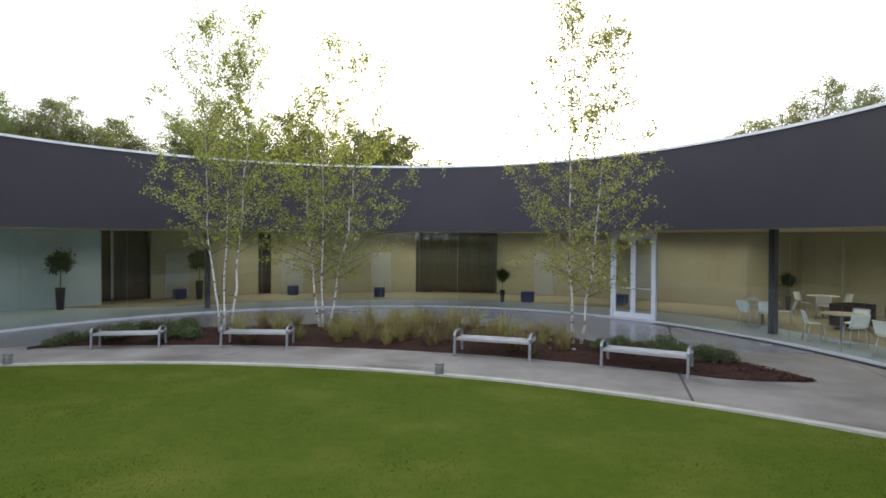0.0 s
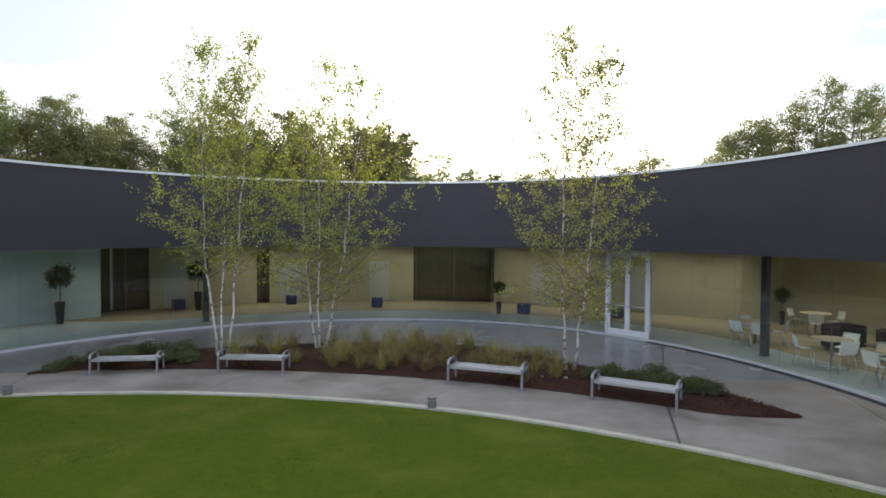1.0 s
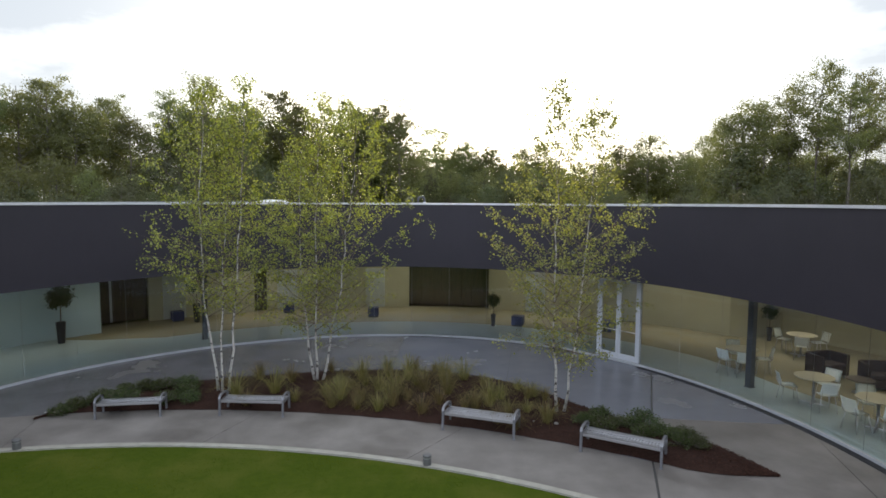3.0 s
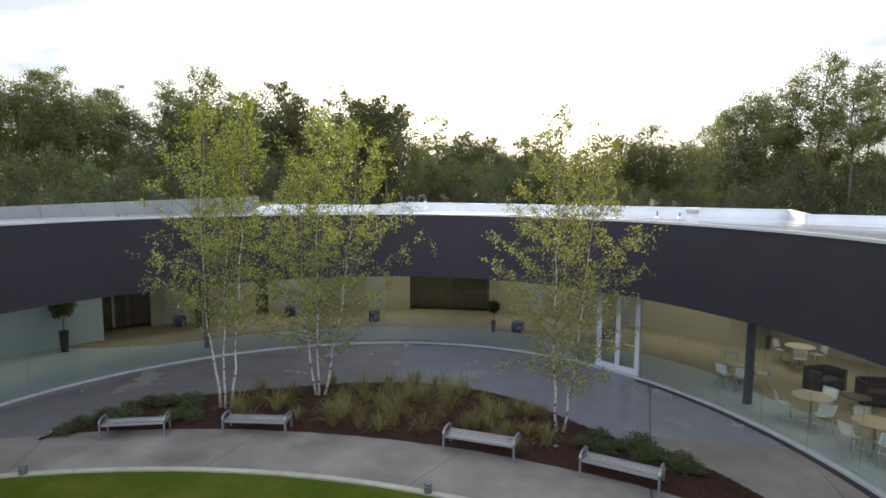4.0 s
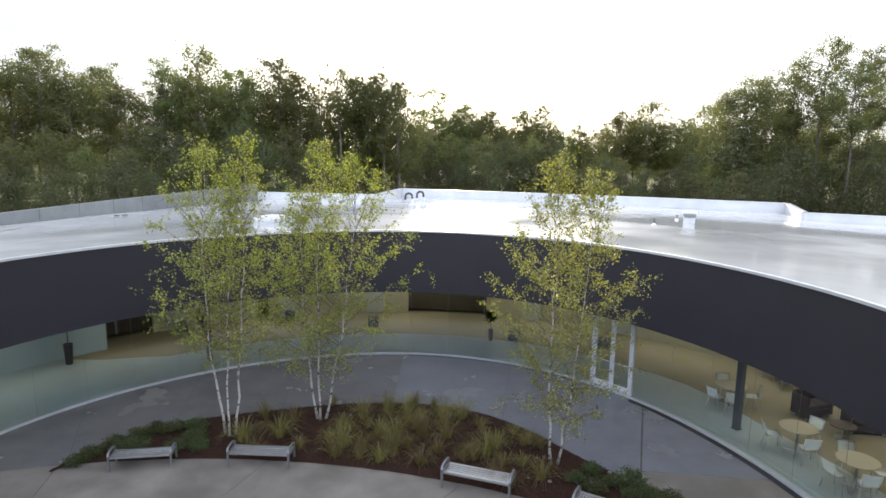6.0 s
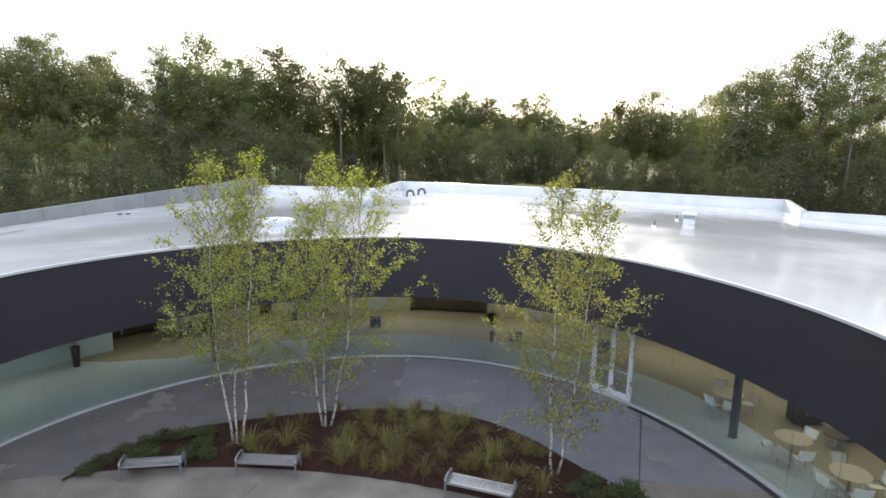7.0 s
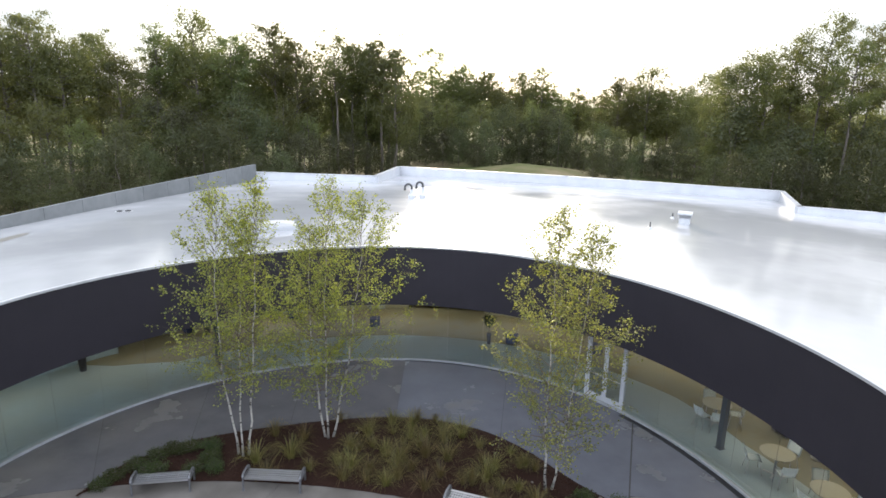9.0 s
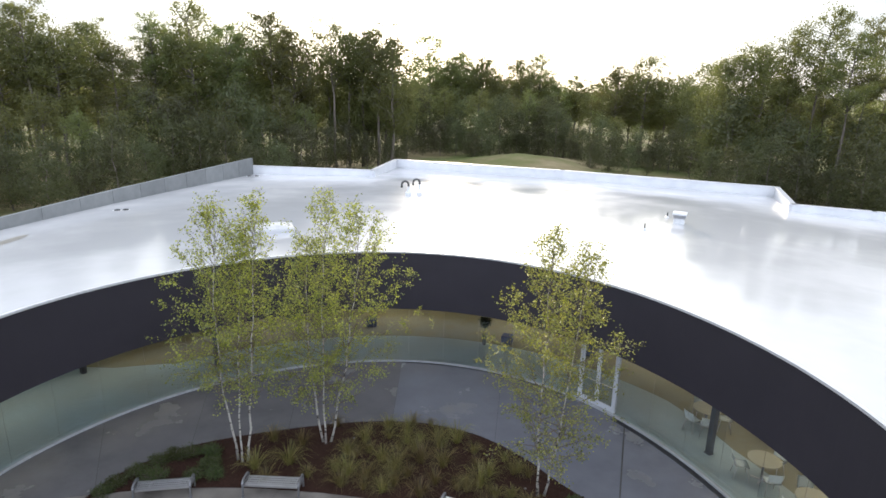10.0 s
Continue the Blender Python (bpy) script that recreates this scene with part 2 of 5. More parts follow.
M_BOARD = material("pale blue-grey display panel", (0.40, 0.42, 0.40), 0.5, color2=(0.36, 0.38, 0.37), scale=2)
M_POT = material("black glazed planter", (0.022, 0.022, 0.026), 0.35, color2=(0.03, 0.03, 0.034), scale=5)
M_SOIL = material("potting soil", (0.04, 0.028, 0.02), 0.95, bump=0.6)
M_GRATE = material("cast iron drain grate", (0.05, 0.052, 0.058), 0.6, 0.3, scale=9)
M_BOLLARD = material("grey cast bollard", (0.17, 0.17, 0.17), 0.5, 0.4, scale=9)
M_LENS = material("frosted acrylic", (0.64, 0.64, 0.64), 0.3)
M_DUSTY = material("dusty acrylic", (0.25, 0.25, 0.24), 0.4)
M_GALV = material("galvanised metal", (0.55, 0.56, 0.58), 0.4, 0.8, scale=6)
M_VENTWHITE = material("white sheet metal", (0.72, 0.73, 0.75), 0.4, scale=3)
M_DARKPIPE = material("dark pipe", (0.07, 0.07, 0.075), 0.55)
M_PUDDLE = material("silt stain", (0.22, 0.20, 0.17), 0.35, color2=(0.36, 0.34, 0.31), scale=2.5)
M_BARK = bark_material()
M_TWIG = material("birch twig", (0.16, 0.12, 0.09), 0.8, color2=(0.10, 0.075, 0.055), scale=9)
M_TRUNK = material("forest bark", (0.20, 0.17, 0.145), 0.95, color2=(0.11, 0.09, 0.075), scale=3, bump=0.6, bump_scale=6, stretch=(1, 1, 0.3), per_object=0.3)
M_BIRCHLEAF = leaf_material("birch leaf", (0.082, 0.110, 0.018), (0.365, 0.385, 0.056), 0.55, gloss=0.07)
# bronze tint of the third birch, also darkened for its backlit crown
M_BRONZELEAF = leaf_material("bronze birch leaf", (0.078, 0.098, 0.018), (0.31, 0.305, 0.052), 0.52, gloss=0.07)
M_PINE = leaf_material("pine needles", (0.116, 0.130, 0.050), (0.142, 0.156, 0.056), 0.58, gloss=0.03, tree_spread=0.25)
M_OAK = leaf_material("broadleaf foliage", (0.124, 0.136, 0.051), (0.152, 0.162, 0.058), 0.60, gloss=0.03, tree_spread=0.3)
M_UNDER = leaf_material("understory foliage", (0.080, 0.089, 0.040), (0.102, 0.110, 0.046), 0.50, gloss=0.03, tree_spread=0.35)
M_SHRUB = leaf_material("evergreen shrub leaf", (0.034, 0.050, 0.016), (0.078, 0.097, 0.031), 0.30, gloss=0.02, tree_spread=0.25)
M_TUFT = leaf_material("ornamental grass blade", (0.090, 0.092, 0.026), (0.27, 0.215, 0.085), 0.45, tree_spread=0.25)
M_TOPIARY = leaf_material("dark topiary leaf", (0.018, 0.035, 0.014), (0.035, 0.06, 0.022), 0.2)
M_GLASS = glass_material("clear glazing", (0.93, 0.975, 0.98))
M_DOORGLASS = glass_material("door glazing", (0.90, 0.94, 0.93))
M_DOWN = lamp_material("warm downlight", (1.0, 0.78, 0.45), 7.0)
M_COVE = lamp_material("warm cove light", (1.0, 0.74, 0.32), 2.2)


# ---- mesh helpers ----
def finish(name, bm, mat, parent=None, label="", smooth=False):
    me = bpy.data.meshes.new(name)
    bm.normal_update()
    bm.to_mesh(me)
    bm.free()
    me.materials.append(mat)
    if smooth:
        me.polygons.foreach_set("use_smooth", [True] * len(me.polygons))
    ob = new(name, me)
    if parent:
        ob.parent = parent
    if label:
        tagged(ob, label)
    return ob


def part(name, bm, mat, parent, label="", smooth=False):
    return finish(name, bm, mat, parent, label, smooth)


def soup(name, verts, faces, mat, parent=None, smooth=False):
    me = bpy.data.meshes.new(name)
    me.from_pydata(verts, [], faces)
    me.materials.append(mat)
    if smooth:
        me.polygons.foreach_set("use_smooth", [True] * len(me.polygons))
    ob = new(name, me)
    if parent:
        ob.parent = parent
    return ob


def thing(name, label, category, m=None, group="", kind=""):
    ob = new(name)
    ob.empty_display_size = 0.1
    if m is not None:
        ob.matrix_world = m
    return tagged(ob, label, category, group, kind)


def box(bm, size, at=(0, 0, 0), m=None, bevel=0.0):
    """A box of that size, with its centre at that place."""
    mat = Matrix.Translation(at) @ Matrix.Diagonal((*size, 1))
    if m is not None:
        mat = m @ mat
    made = bmesh.ops.create_cube(bm, size=1, matrix=mat)["verts"]
    if bevel:
        edges = list({e for v in made for e in v.link_edges})
        bmesh.ops.bevel(bm, geom=edges, offset=bevel, segments=2, affect="EDGES", profile=0.6)
    return bm


def tube(bm, points, radii, sides=8, close=True):
    """A round bar along points, with a radius at each."""
    pts = [Vector(p) for p in points]
    rings = []
    for i, p in enumerate(pts):
        d = (pts[min(i + 1, len(pts) - 1)] - pts[max(i - 1, 0)]).normalized()
        s = d.cross(Vector((0, 0, 1)))
        s = Vector((1, 0, 0)) if s.length < 0.05 else s.normalized()
        u = s.cross(d).normalized()
        r = radii[i] if isinstance(radii, (list, tuple)) else radii
        rings.append([bm.verts.new(p + r * (math.cos(k * math.tau / sides) * s + math.sin(k * math.tau / sides) * u)) for k in range(sides)])
    for r0, r1 in zip(rings, rings[1:]):
        for k in range(sides):
            bm.faces.new((r0[k], r0[(k + 1) % sides], r1[(k + 1) % sides], r1[k]))
    if close:
        bm.faces.new(list(reversed(rings[0])))
        bm.faces.new(rings[-1])
    return bm


def bar(bm, points, width, thick, across):
    """A flat bar along points; across is the direction of its width."""
    pts = [Vector(p) for p in points]
    w = Vector(across).normalized() * width / 2
    rings = []
    for i, p in enumerate(pts):
        d = (pts[min(i + 1, len(pts) - 1)] - pts[max(i - 1, 0)]).normalized()
        n = d.cross(w).normalized() * thick / 2
        rings.append([bm.verts.new(p + s * w + q * n) for s, q in ((-1, -1), (1, -1), (1, 1), (-1, 1))])
    for r0, r1 in zip(rings, rings[1:]):
        for k in range(4):
            bm.faces.new((r0[k], r0[(k + 1) % 4], r1[(k + 1) % 4], r1[k]))
    bm.faces.new(list(reversed(rings[0])))
    bm.faces.new(rings[-1])
    return bm


def lathe(bm, profile, sides=24, at=(0, 0, 0)):
    """Turn (radius, height) pairs about the upright axis."""
    rings = []
    for r, z in profile:
        rings.append([bm.verts.new((at[0] + max(r, 1e-4) * math.cos(k * math.tau / sides), at[1] + max(r, 1e-4) * math.sin(k * math.tau / sides), at[2] + z)) for k in range(sides)])
    for r0, r1 in zip(rings, rings[1:]):
        for k in range(sides):
            bm.faces.new((r0[k], r0[(k + 1) % sides], r1[(k + 1) % sides], r1[k]))
    if profile[0][0] > 1e-3:
        bm.faces.new(list(reversed(rings[0])))
    if profile[-1][0] > 1e-3:
        bm.faces.new(rings[-1])
    return bm


def strip_solid(bm, inner, outer, z0, z1):
    """A band between two plan lines of equal count, from z0 to z1 (numbers, or functions of x and y)."""
    low = z0 if callable(z0) else (lambda x, y: z0)
    top = z1 if callable(z1) else (lambda x, y: z1)
    rows = []
    for (ax, ay), (bx, by) in zip(inner, outer):
        rows.append([bm.verts.new(c) for c in ((ax, ay, low(ax, ay)), (bx, by, low(bx, by)), (bx, by, top(bx, by)), (ax, ay, top(ax, ay)))])
    for r0, r1 in zip(rows, rows[1:]):
        for k in range(4):
            bm.faces.new((r0[k], r1[k], r1[(k + 1) % 4], r0[(k + 1) % 4]))
    bm.faces.new(rows[0])
    bm.faces.new(list(reversed(rows[-1])))
    bmesh.ops.recalc_face_normals(bm, faces=bm.faces)
    return bm


# ---- plan: a courtyard in the bend of a curved building ----
CX, CY = -1.8, 12.0            # middle of the bend
LX, LY, LR = -5.63, -5.05, 17.58  # the round lawn
Z_SOFFIT, Z_TOP = 2.91, 5.24
A0, A1 = -12.0, 176.0          # the bend runs between these angles, straight wings follow
WING_END = -14.0


def fascia_r(th):
    c, s = math.cos, math.sin
    u = radians(th)
    return 10.19 + 0.37 * c(u) - 0.19 * s(u) + 0.155 * c(2 * u) - 0.37 * s(2 * u) - 0.25 * c(3 * u) - 0.18 * s(3 * u)


def glass_r(th):
    c, s = math.cos, math.sin
    u = radians(th)
    return 11.32 + 0.145 * c(u) + 0.14 * s(u) + 0.07 * c(2 * u) - 0.44 * s(2 * u) - 0.33 * c(3 * u) - 0.11 * s(3 * u)


def wall_r(th):
    """The gallery wall steps back behind the cafe."""
    return 17.6 + 1.7 * min(max((39.2 - th) / 1.5, 0), 1)


def polar(r, th, z=None):
    x, y = CX + r * math.cos(radians(th)), CY + r * math.sin(radians(th))
    return (x, y) if z is None else (x, y, z)


def bend(radius, off=0.0, a0=A0, a1=A1, step=2.0, wings=True):
    """The plan line of the bend at radius(angle) + off, with the wings."""
    n = max(2, round((a1 - a0) / step))
    pts = [polar(radius(a0 + (a1 - a0) * i / n) + off, a0 + (a1 - a0) * i / n) for i in range(n + 1)]
    if wings:
        pts = [(pts[0][0], WING_END + 2.0 * i) for i in range(12)] + pts + [(pts[-1][0], WING_END + 2.0 * i) for i in range(12, -1, -1)]
    return pts


OUTER = [(34.0, WING_END), (34.0, 31.5), (27.1, 36.2), (23.0, 38.1), (25.9, 45.4), (10.8, 52.2), (-4.1, 57.3), (-5.5, 49.5), (-15.8, 50.6), (-18.8, 34.0), (-19.9, 26.2), (-22.0, 11.0), (-23.0, WING_END)]


def outer_at(th):
    """Where the ray at that angle from the middle of the bend meets the outer wall."""
    d = Vector((math.cos(radians(th)), math.sin(radians(th))))
    best = None
    for (ax, ay), (bx, by) in zip(OUTER, OUTER[1:]):
        ex, ey = bx - ax, by - ay
        den = d.x * ey - d.y * ex
        if abs(den) < 1e-9:
            continue
        t = ((ax - CX) * ey - (ay - CY) * ex) / den
        u = ((ax - CX) * d.y - (ay - CY) * d.x) / den
        if t > 0 and -1e-6 <= u <= 1 + 1e-6 and (best is None or t < best):
            best = t
    return (CX + best * d.x, CY + best * d.y)


# ---- ground ----
def make_ground():
    verts, faces = [], []
    n, rings = 72, [0, 12, 24, 34, 42, 50, 58, 64, 70, 76, 82, 88, 94, 100, 110, 125, 150, 200, 320, 600, 1200, 2600]
    for r in rings:
        for k in range(n):
            x, y = r * math.sin(k * math.tau / n), 25 + r * math.cos(k * math.tau / n)
            z = -0.14 + 2.3 * math.exp(-(((x - 12.5) / 9) ** 2 + ((y - 88) / 10) ** 2))
            z += 0.25 * noise.noise((x * 0.05, y * 0.05, 0)) if 40 < r < 400 else 0
            verts.append((x, y, z))
    for i in range(len(rings) - 1):
        for k in range(n):
            faces.append((i * n + k, i * n + (k + 1) % n, (i + 1) * n + (k + 1) % n, (i + 1) * n + k))
    ob = soup("ground", verts, faces, M_GROUND, smooth=True)
    tagged(ob, "rough grass field with a low mound, reaching the woods", "ground", kind="structure")


make_ground()


def lawn_pt(r, phi):
    return (LX + r * math.sin(radians(phi)), LY + r * math.cos(radians(phi)))


def make_lawn():
    verts, faces = [(LX, LY, 0.05)], []
    n, radii = 96, [3, 6, 9, 11, 13, 15, 16.5, LR + 0.045]
    for r in radii:
        for k in range(n):
            x, y = lawn_pt(r, 360 * k / n)
            verts.append((x, y, 0.0 + 0.05 * (1 - (r / LR) ** 4) + 0.012 * noise.noise((x * 0.8, y * 0.8, 3))))
    for k in range(n):
        faces.append((0, 1 + (k + 1) % n, 1 + k))
    for i in range(len(radii) - 1):
        for k in range(n):
            a, b = 1 + i * n, 1 + (i + 1) * n
            faces.append((a + k, a + (k + 1) % n, b + (k + 1) % n, b + k))
    lawn = soup("lawn", verts, faces, M_LAWN, smooth=True)
    tagged(lawn, "round green mown lawn with yellowish patches", "lawn", kind="structure")
    rng = np.random.default_rng(4)
    count = 150000
    x = rng.uniform(-13.0, 9.5, count)
    y = 3.0 + 9.8 * rng.uniform(0, 1, count) ** 0.9
    keep = np.hypot(x - LX, y - LY) < LR + 0.02
    x, y = x[keep], y[keep]
    turn, lean = rng.uniform(0, math.tau, len(x)), rng.uniform(-0.035, 0.035, (2, len(x)))
    h, w = rng.uniform(0.014, 0.032, len(x)), rng.uniform(0.004, 0.008, len(x))
    r = np.hypot(x - LX, y - LY)
    z = 0.05 * (1 - (r / LR) ** 4) - 0.012
    v = np.empty((len(x), 3, 3))
    v[:, 0] = np.stack([x - w * np.cos(turn), y - w * np.sin(turn), z], 1)
    v[:, 1] = np.stack([x + w * np.cos(turn), y + w * np.sin(turn), z], 1)
    v[:, 2] = np.stack([x + lean[0], y + lean[1], z + h], 1)
    grass = soup("grass_blades", v.reshape(-1, 3).tolist(), np.arange(len(x) * 3).reshape(-1, 3).tolist(), M_BLADE, lawn)
    tagged(grass, kind="stuff")


make_lawn()

# ---- the building's shell ----
zone = tagged(finish("floor", strip_solid(bmesh.new(), bend(glass_r, -0.12), bend(lambda th: wall_r(th) + 0.3), -0.12, 0.02), M_FLOOR),
              "tan carpeted floor indoors", "floor", kind="structure")
ceiling = tagged(finish("ceiling", strip_solid(bmesh.new(), bend(glass_r, 0.03), bend(lambda th: wall_r(th) + 0.3), 2.95, 3.05), M_CEIL),
                 "plain cream plaster ceiling", "ceiling", kind="structure")
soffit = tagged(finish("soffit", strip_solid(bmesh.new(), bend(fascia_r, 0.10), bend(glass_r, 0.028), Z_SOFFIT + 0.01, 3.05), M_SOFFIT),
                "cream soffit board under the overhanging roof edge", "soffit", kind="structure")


def edge_rise(x):
    """The roof edge climbs a little towards one end of the bend."""
    return 0.05 * min(1.0, max(0.0, (x - 4.5) / 4.0))


fascia = tagged(finish("wall_fascia", strip_solid(bmesh.new(), bend(fascia_r), bend(fascia_r, 0.098), Z_SOFFIT, lambda x, y: Z_TOP + edge_rise(x)), M_FASCIA, smooth=False),
                "curved dark violet-grey metal fascia above the glazing", "wall", kind="structure")
part("coping", strip_solid(bmesh.new(), bend(fascia_r, -0.035), bend(fascia_r, 0.075), lambda x, y: Z_TOP + 0.002 + edge_rise(x), lambda x, y: Z_TOP + 0.040 + edge_rise(x)), M_COPING, fascia, "brushed aluminium coping")
part("gravel_stop", strip_solid(bmesh.new(), bend(fascia_r, 0.0755), bend(fascia_r, 0.155), Z_TOP - 0.02, lambda x, y: Z_TOP + 0.012 + edge_rise(x)), M_ROOF, fascia)
part("drip_edge", strip_solid(bmesh.new(), bend(fascia_r, -0.037), bend(fascia_r, -0.004), lambda x, y: Z_TOP - 0.028 + edge_rise(x), lambda x, y: Z_TOP + 0.001 + edge_rise(x)), M_COPING, fascia)
# thin strip over the carpet, painting the bluish daylight sheen near the glass
tagged(finish("floor", strip_solid(bmesh.new(), bend(glass_r, -0.04), bend(lambda th: glass_r(th) + 1.9 + 0.6 * min(1.0, max(0.0, (th - 24) / 14)) + 1.5 * min(1.0, max(0.0, (th - 130) / 10)) + 2.0 * min(1.0, max(0.0, (th - 139) / 6))), 0.0, 0.025), M_SHEEN),
       "floor band along the glass, tinted blue-grey for daylight sheen", "floor", kind="structure")


def make_back_wall():
    """The inner wall of the gallery, with tall openings lined in dark timber."""
    holes = [(128.7, 135.9), (112.0, 113.9), (76.5, 89.5), (10.0, 13.0)]
    wall = thing("wall_gallery", "curved tan plaster wall with dark timber recesses", "wall", kind="structure")
    edges = [A0] + [a for h in sorted(holes) for a in h] + [A1]
    for i in range(0, len(edges) - 1, 2):
        pale = edges[i] > 128
        bm = strip_solid(bmesh.new(), bend(wall_r, 0.0 if not pale else -1.2, edges[i], edges[i + 1], wings=False),
                         bend(wall_r, 0.25, edges[i], edges[i + 1], wings=False), 0.021, 2.949)
        part("wall_section", bm, M_PALEWALL if pale else M_WALL, wall, "pale grey-green plaster" if pale else "")
    for a0, a1 in holes:
        bm = strip_solid(bmesh.new(), bend(wall_r, 0.75, a0, a1, wings=False), bend(wall_r, 0.85, a0, a1, wings=False), 0.021, 2.949)
        recess = part("recess_panel", bm, M_DARKWOOD, wall, "dark stained timber panelling")
        n = max(2, round((a1 - a0) / 1.6))
        for k in range(n + 1):
            a = a0 + (a1 - a0) * k / n
            x, y = polar(wall_r(a) + 0.72, a)
            bm = box(bmesh.new(), (0.09, 0.05, 2.92), (0, 0, 1.482), pose(x, y, 0, 0, 0, a + 90))
            part("panel_rib", bm, M_DARKWOOD if a0 < 128 or k != n // 2 + 1 else M_GALV, recess)


make_back_wall()


def make_outer_wall():
    """Outer walls with their parapets, and the membrane roof that falls away from the courtyard."""
    walls = thing("wall_outer", "rendered outer walls with white parapets round the roof", "wall", kind="structure")
    tops = [4.5, 4.5, 4.5, 4.5, 4.5, 4.5, 4.5, 4.5, 5.2, 5.2, 5.2, 5.2]
    for i, ((ax, ay), (bx, by)) in enumerate(zip(OUTER, OUTER[1:])):
        length = math.hypot(bx - ax, by - ay)
        turn = math.degrees(math.atan2(by - ay, bx - ax))
        m = pose(ax, ay, 0, 0, 0, turn)
        top = tops[i]
        grey = i >= 8
        part("outer_wall", box(bmesh.new(), (length + 0.28, 0.30, 3.7 + 0.12), (length / 2, -0.152, 3.7 / 2 - 0.06), m), M_OUTWALL, walls)
        if grey:
            n = round(length / 2.4)
            for k in range(n):
                w = length / n
                part("parapet_panel", box(bmesh.new(), (w - 0.03, 0.20, top - 3.702), ((k + 0.5) * w, -0.12, (top + 3.702) / 2), m, 0.012), M_GREYPANEL, walls)
        else:
            part("parapet", box(bmesh.new(), (length + 0.26, 0.28, top - 3.702), (length / 2, -0.152, (top + 3.702) / 2), m), M_PARAPET, walls)
            part("parapet_coping", box(bmesh.new(), (length + 0.34, 0.36, 0.05), (length / 2, -0.152, top + 0.026), m, 0.01), M_COPING, walls)


make_outer_wall()


def make_roof():
    inner = bend(fascia_r, 0.14, step=1.0)
    n_w = 12
    arc = inner[n_w:len(inner) - 13]
    ths = [A0 + (A1 - A0) * i / (len(arc) - 1) for i in range(len(arc))]
    out = [outer_at(t) for t in ths]
    o0, o1 = out[0], out[-1]
    right = [(o0[0], WING_END + (o0[1] - WING_END) * i / n_w) for i in range(n_w)]
    left = [(o1[0], o1[1] + (WING_END - o1[1]) * (i + 1) / 13) for i in range(13)]
    outer = right + out + left
    verts, faces, cols = [], [], 14
    for (ax, ay), (bx, by) in zip(inner, outer):
        d = math.hypot(bx - ax, by - ay)
        for k in range(cols + 1):
            f = k / cols
            verts.append((ax + (bx - ax) * f, ay + (by - ay) * f, 5.235 - 0.045 * min(d * f, 33) + 0.004 * noise.noise((ax + (bx - ax) * f, ay + (by - ay) * f, 0))))
    w = cols + 1
    for i in range(len(inner) - 1):
        for k in range(cols):
            faces.append((i * w + k, i * w + k + 1, (i + 1) * w + k + 1, (i + 1) * w + k))
    ob = soup("roof", verts, faces, M_ROOF, smooth=True)
    tagged(ob, "broad white membrane roof, wet and shining", "roof", kind="structure")


make_roof()


def roof_z(x, y):
    th = math.degrees(math.atan2(y - CY, x - CX))
    d = math.hypot(x - CX, y - CY) - fascia_r(th) - 0.14
    return 5.235 - 0.045 * min(max(d, 0), 33)


# ---- glazing ----
DOOR_A, DOOR_B = 41.0, 49.4


def make_glazing():
    wall = thing("window_1", "frameless full-height curved glass wall on a pale sill", "window", kind="structure")
    part("window_sill", strip_solid(bmesh.new(), bend(glass_r, -0.20, wings=True), bend(glass_r, -0.122), -0.10, 0.075), M_SILL, wall, "pale precast sill")
    spans = [(A0 + (DOOR_A - A0) * i / 7, A0 + (DOOR_A - A0) * (i + 1) / 7) for i in range(7)]
    spans += [(DOOR_B + (A1 - DOOR_B) * i / 17, DOOR_B + (A1 - DOOR_B) * (i + 1) / 17) for i in range(17)]
    for a0, a1 in spans:
        g = 0.012
        bm = strip_solid(bmesh.new(), bend(glass_r, -0.006, a0 + g, a1 - g, 0.9, wings=False), bend(glass_r, 0.006, a0 + g, a1 - g, 0.9, wings=False), 0.024, 2.945)
        pane = part("pane", bm, M_GLASS, wall, smooth=False)
        pane.visible_shadow = False
    for a0, a1 in spans:
        if abs(a0 - DOOR_B) < 0.01 or a0 < A0 + 0.1:
            continue
        x, y = polar(glass_r(a0), a0)
        part("pane_joint", box(bmesh.new(), (0.004, 0.006, 2.92), (0, 0, 1.485), pose(x, y, 0, 0, 0, a0)), M_GALV, wall)
    for x in (bend(glass_r)[0][0], bend(glass_r)[-1][0]):
        for k in range(10):
            y0 = WING_END + k * 2.35
            pane = part("pane", box(bmesh.new(), (0.012, 2.32, 2.92), (x, y0 + 1.17, 1.485)), M_GLASS, wall)
            pane.visible_shadow = False


make_glazing()


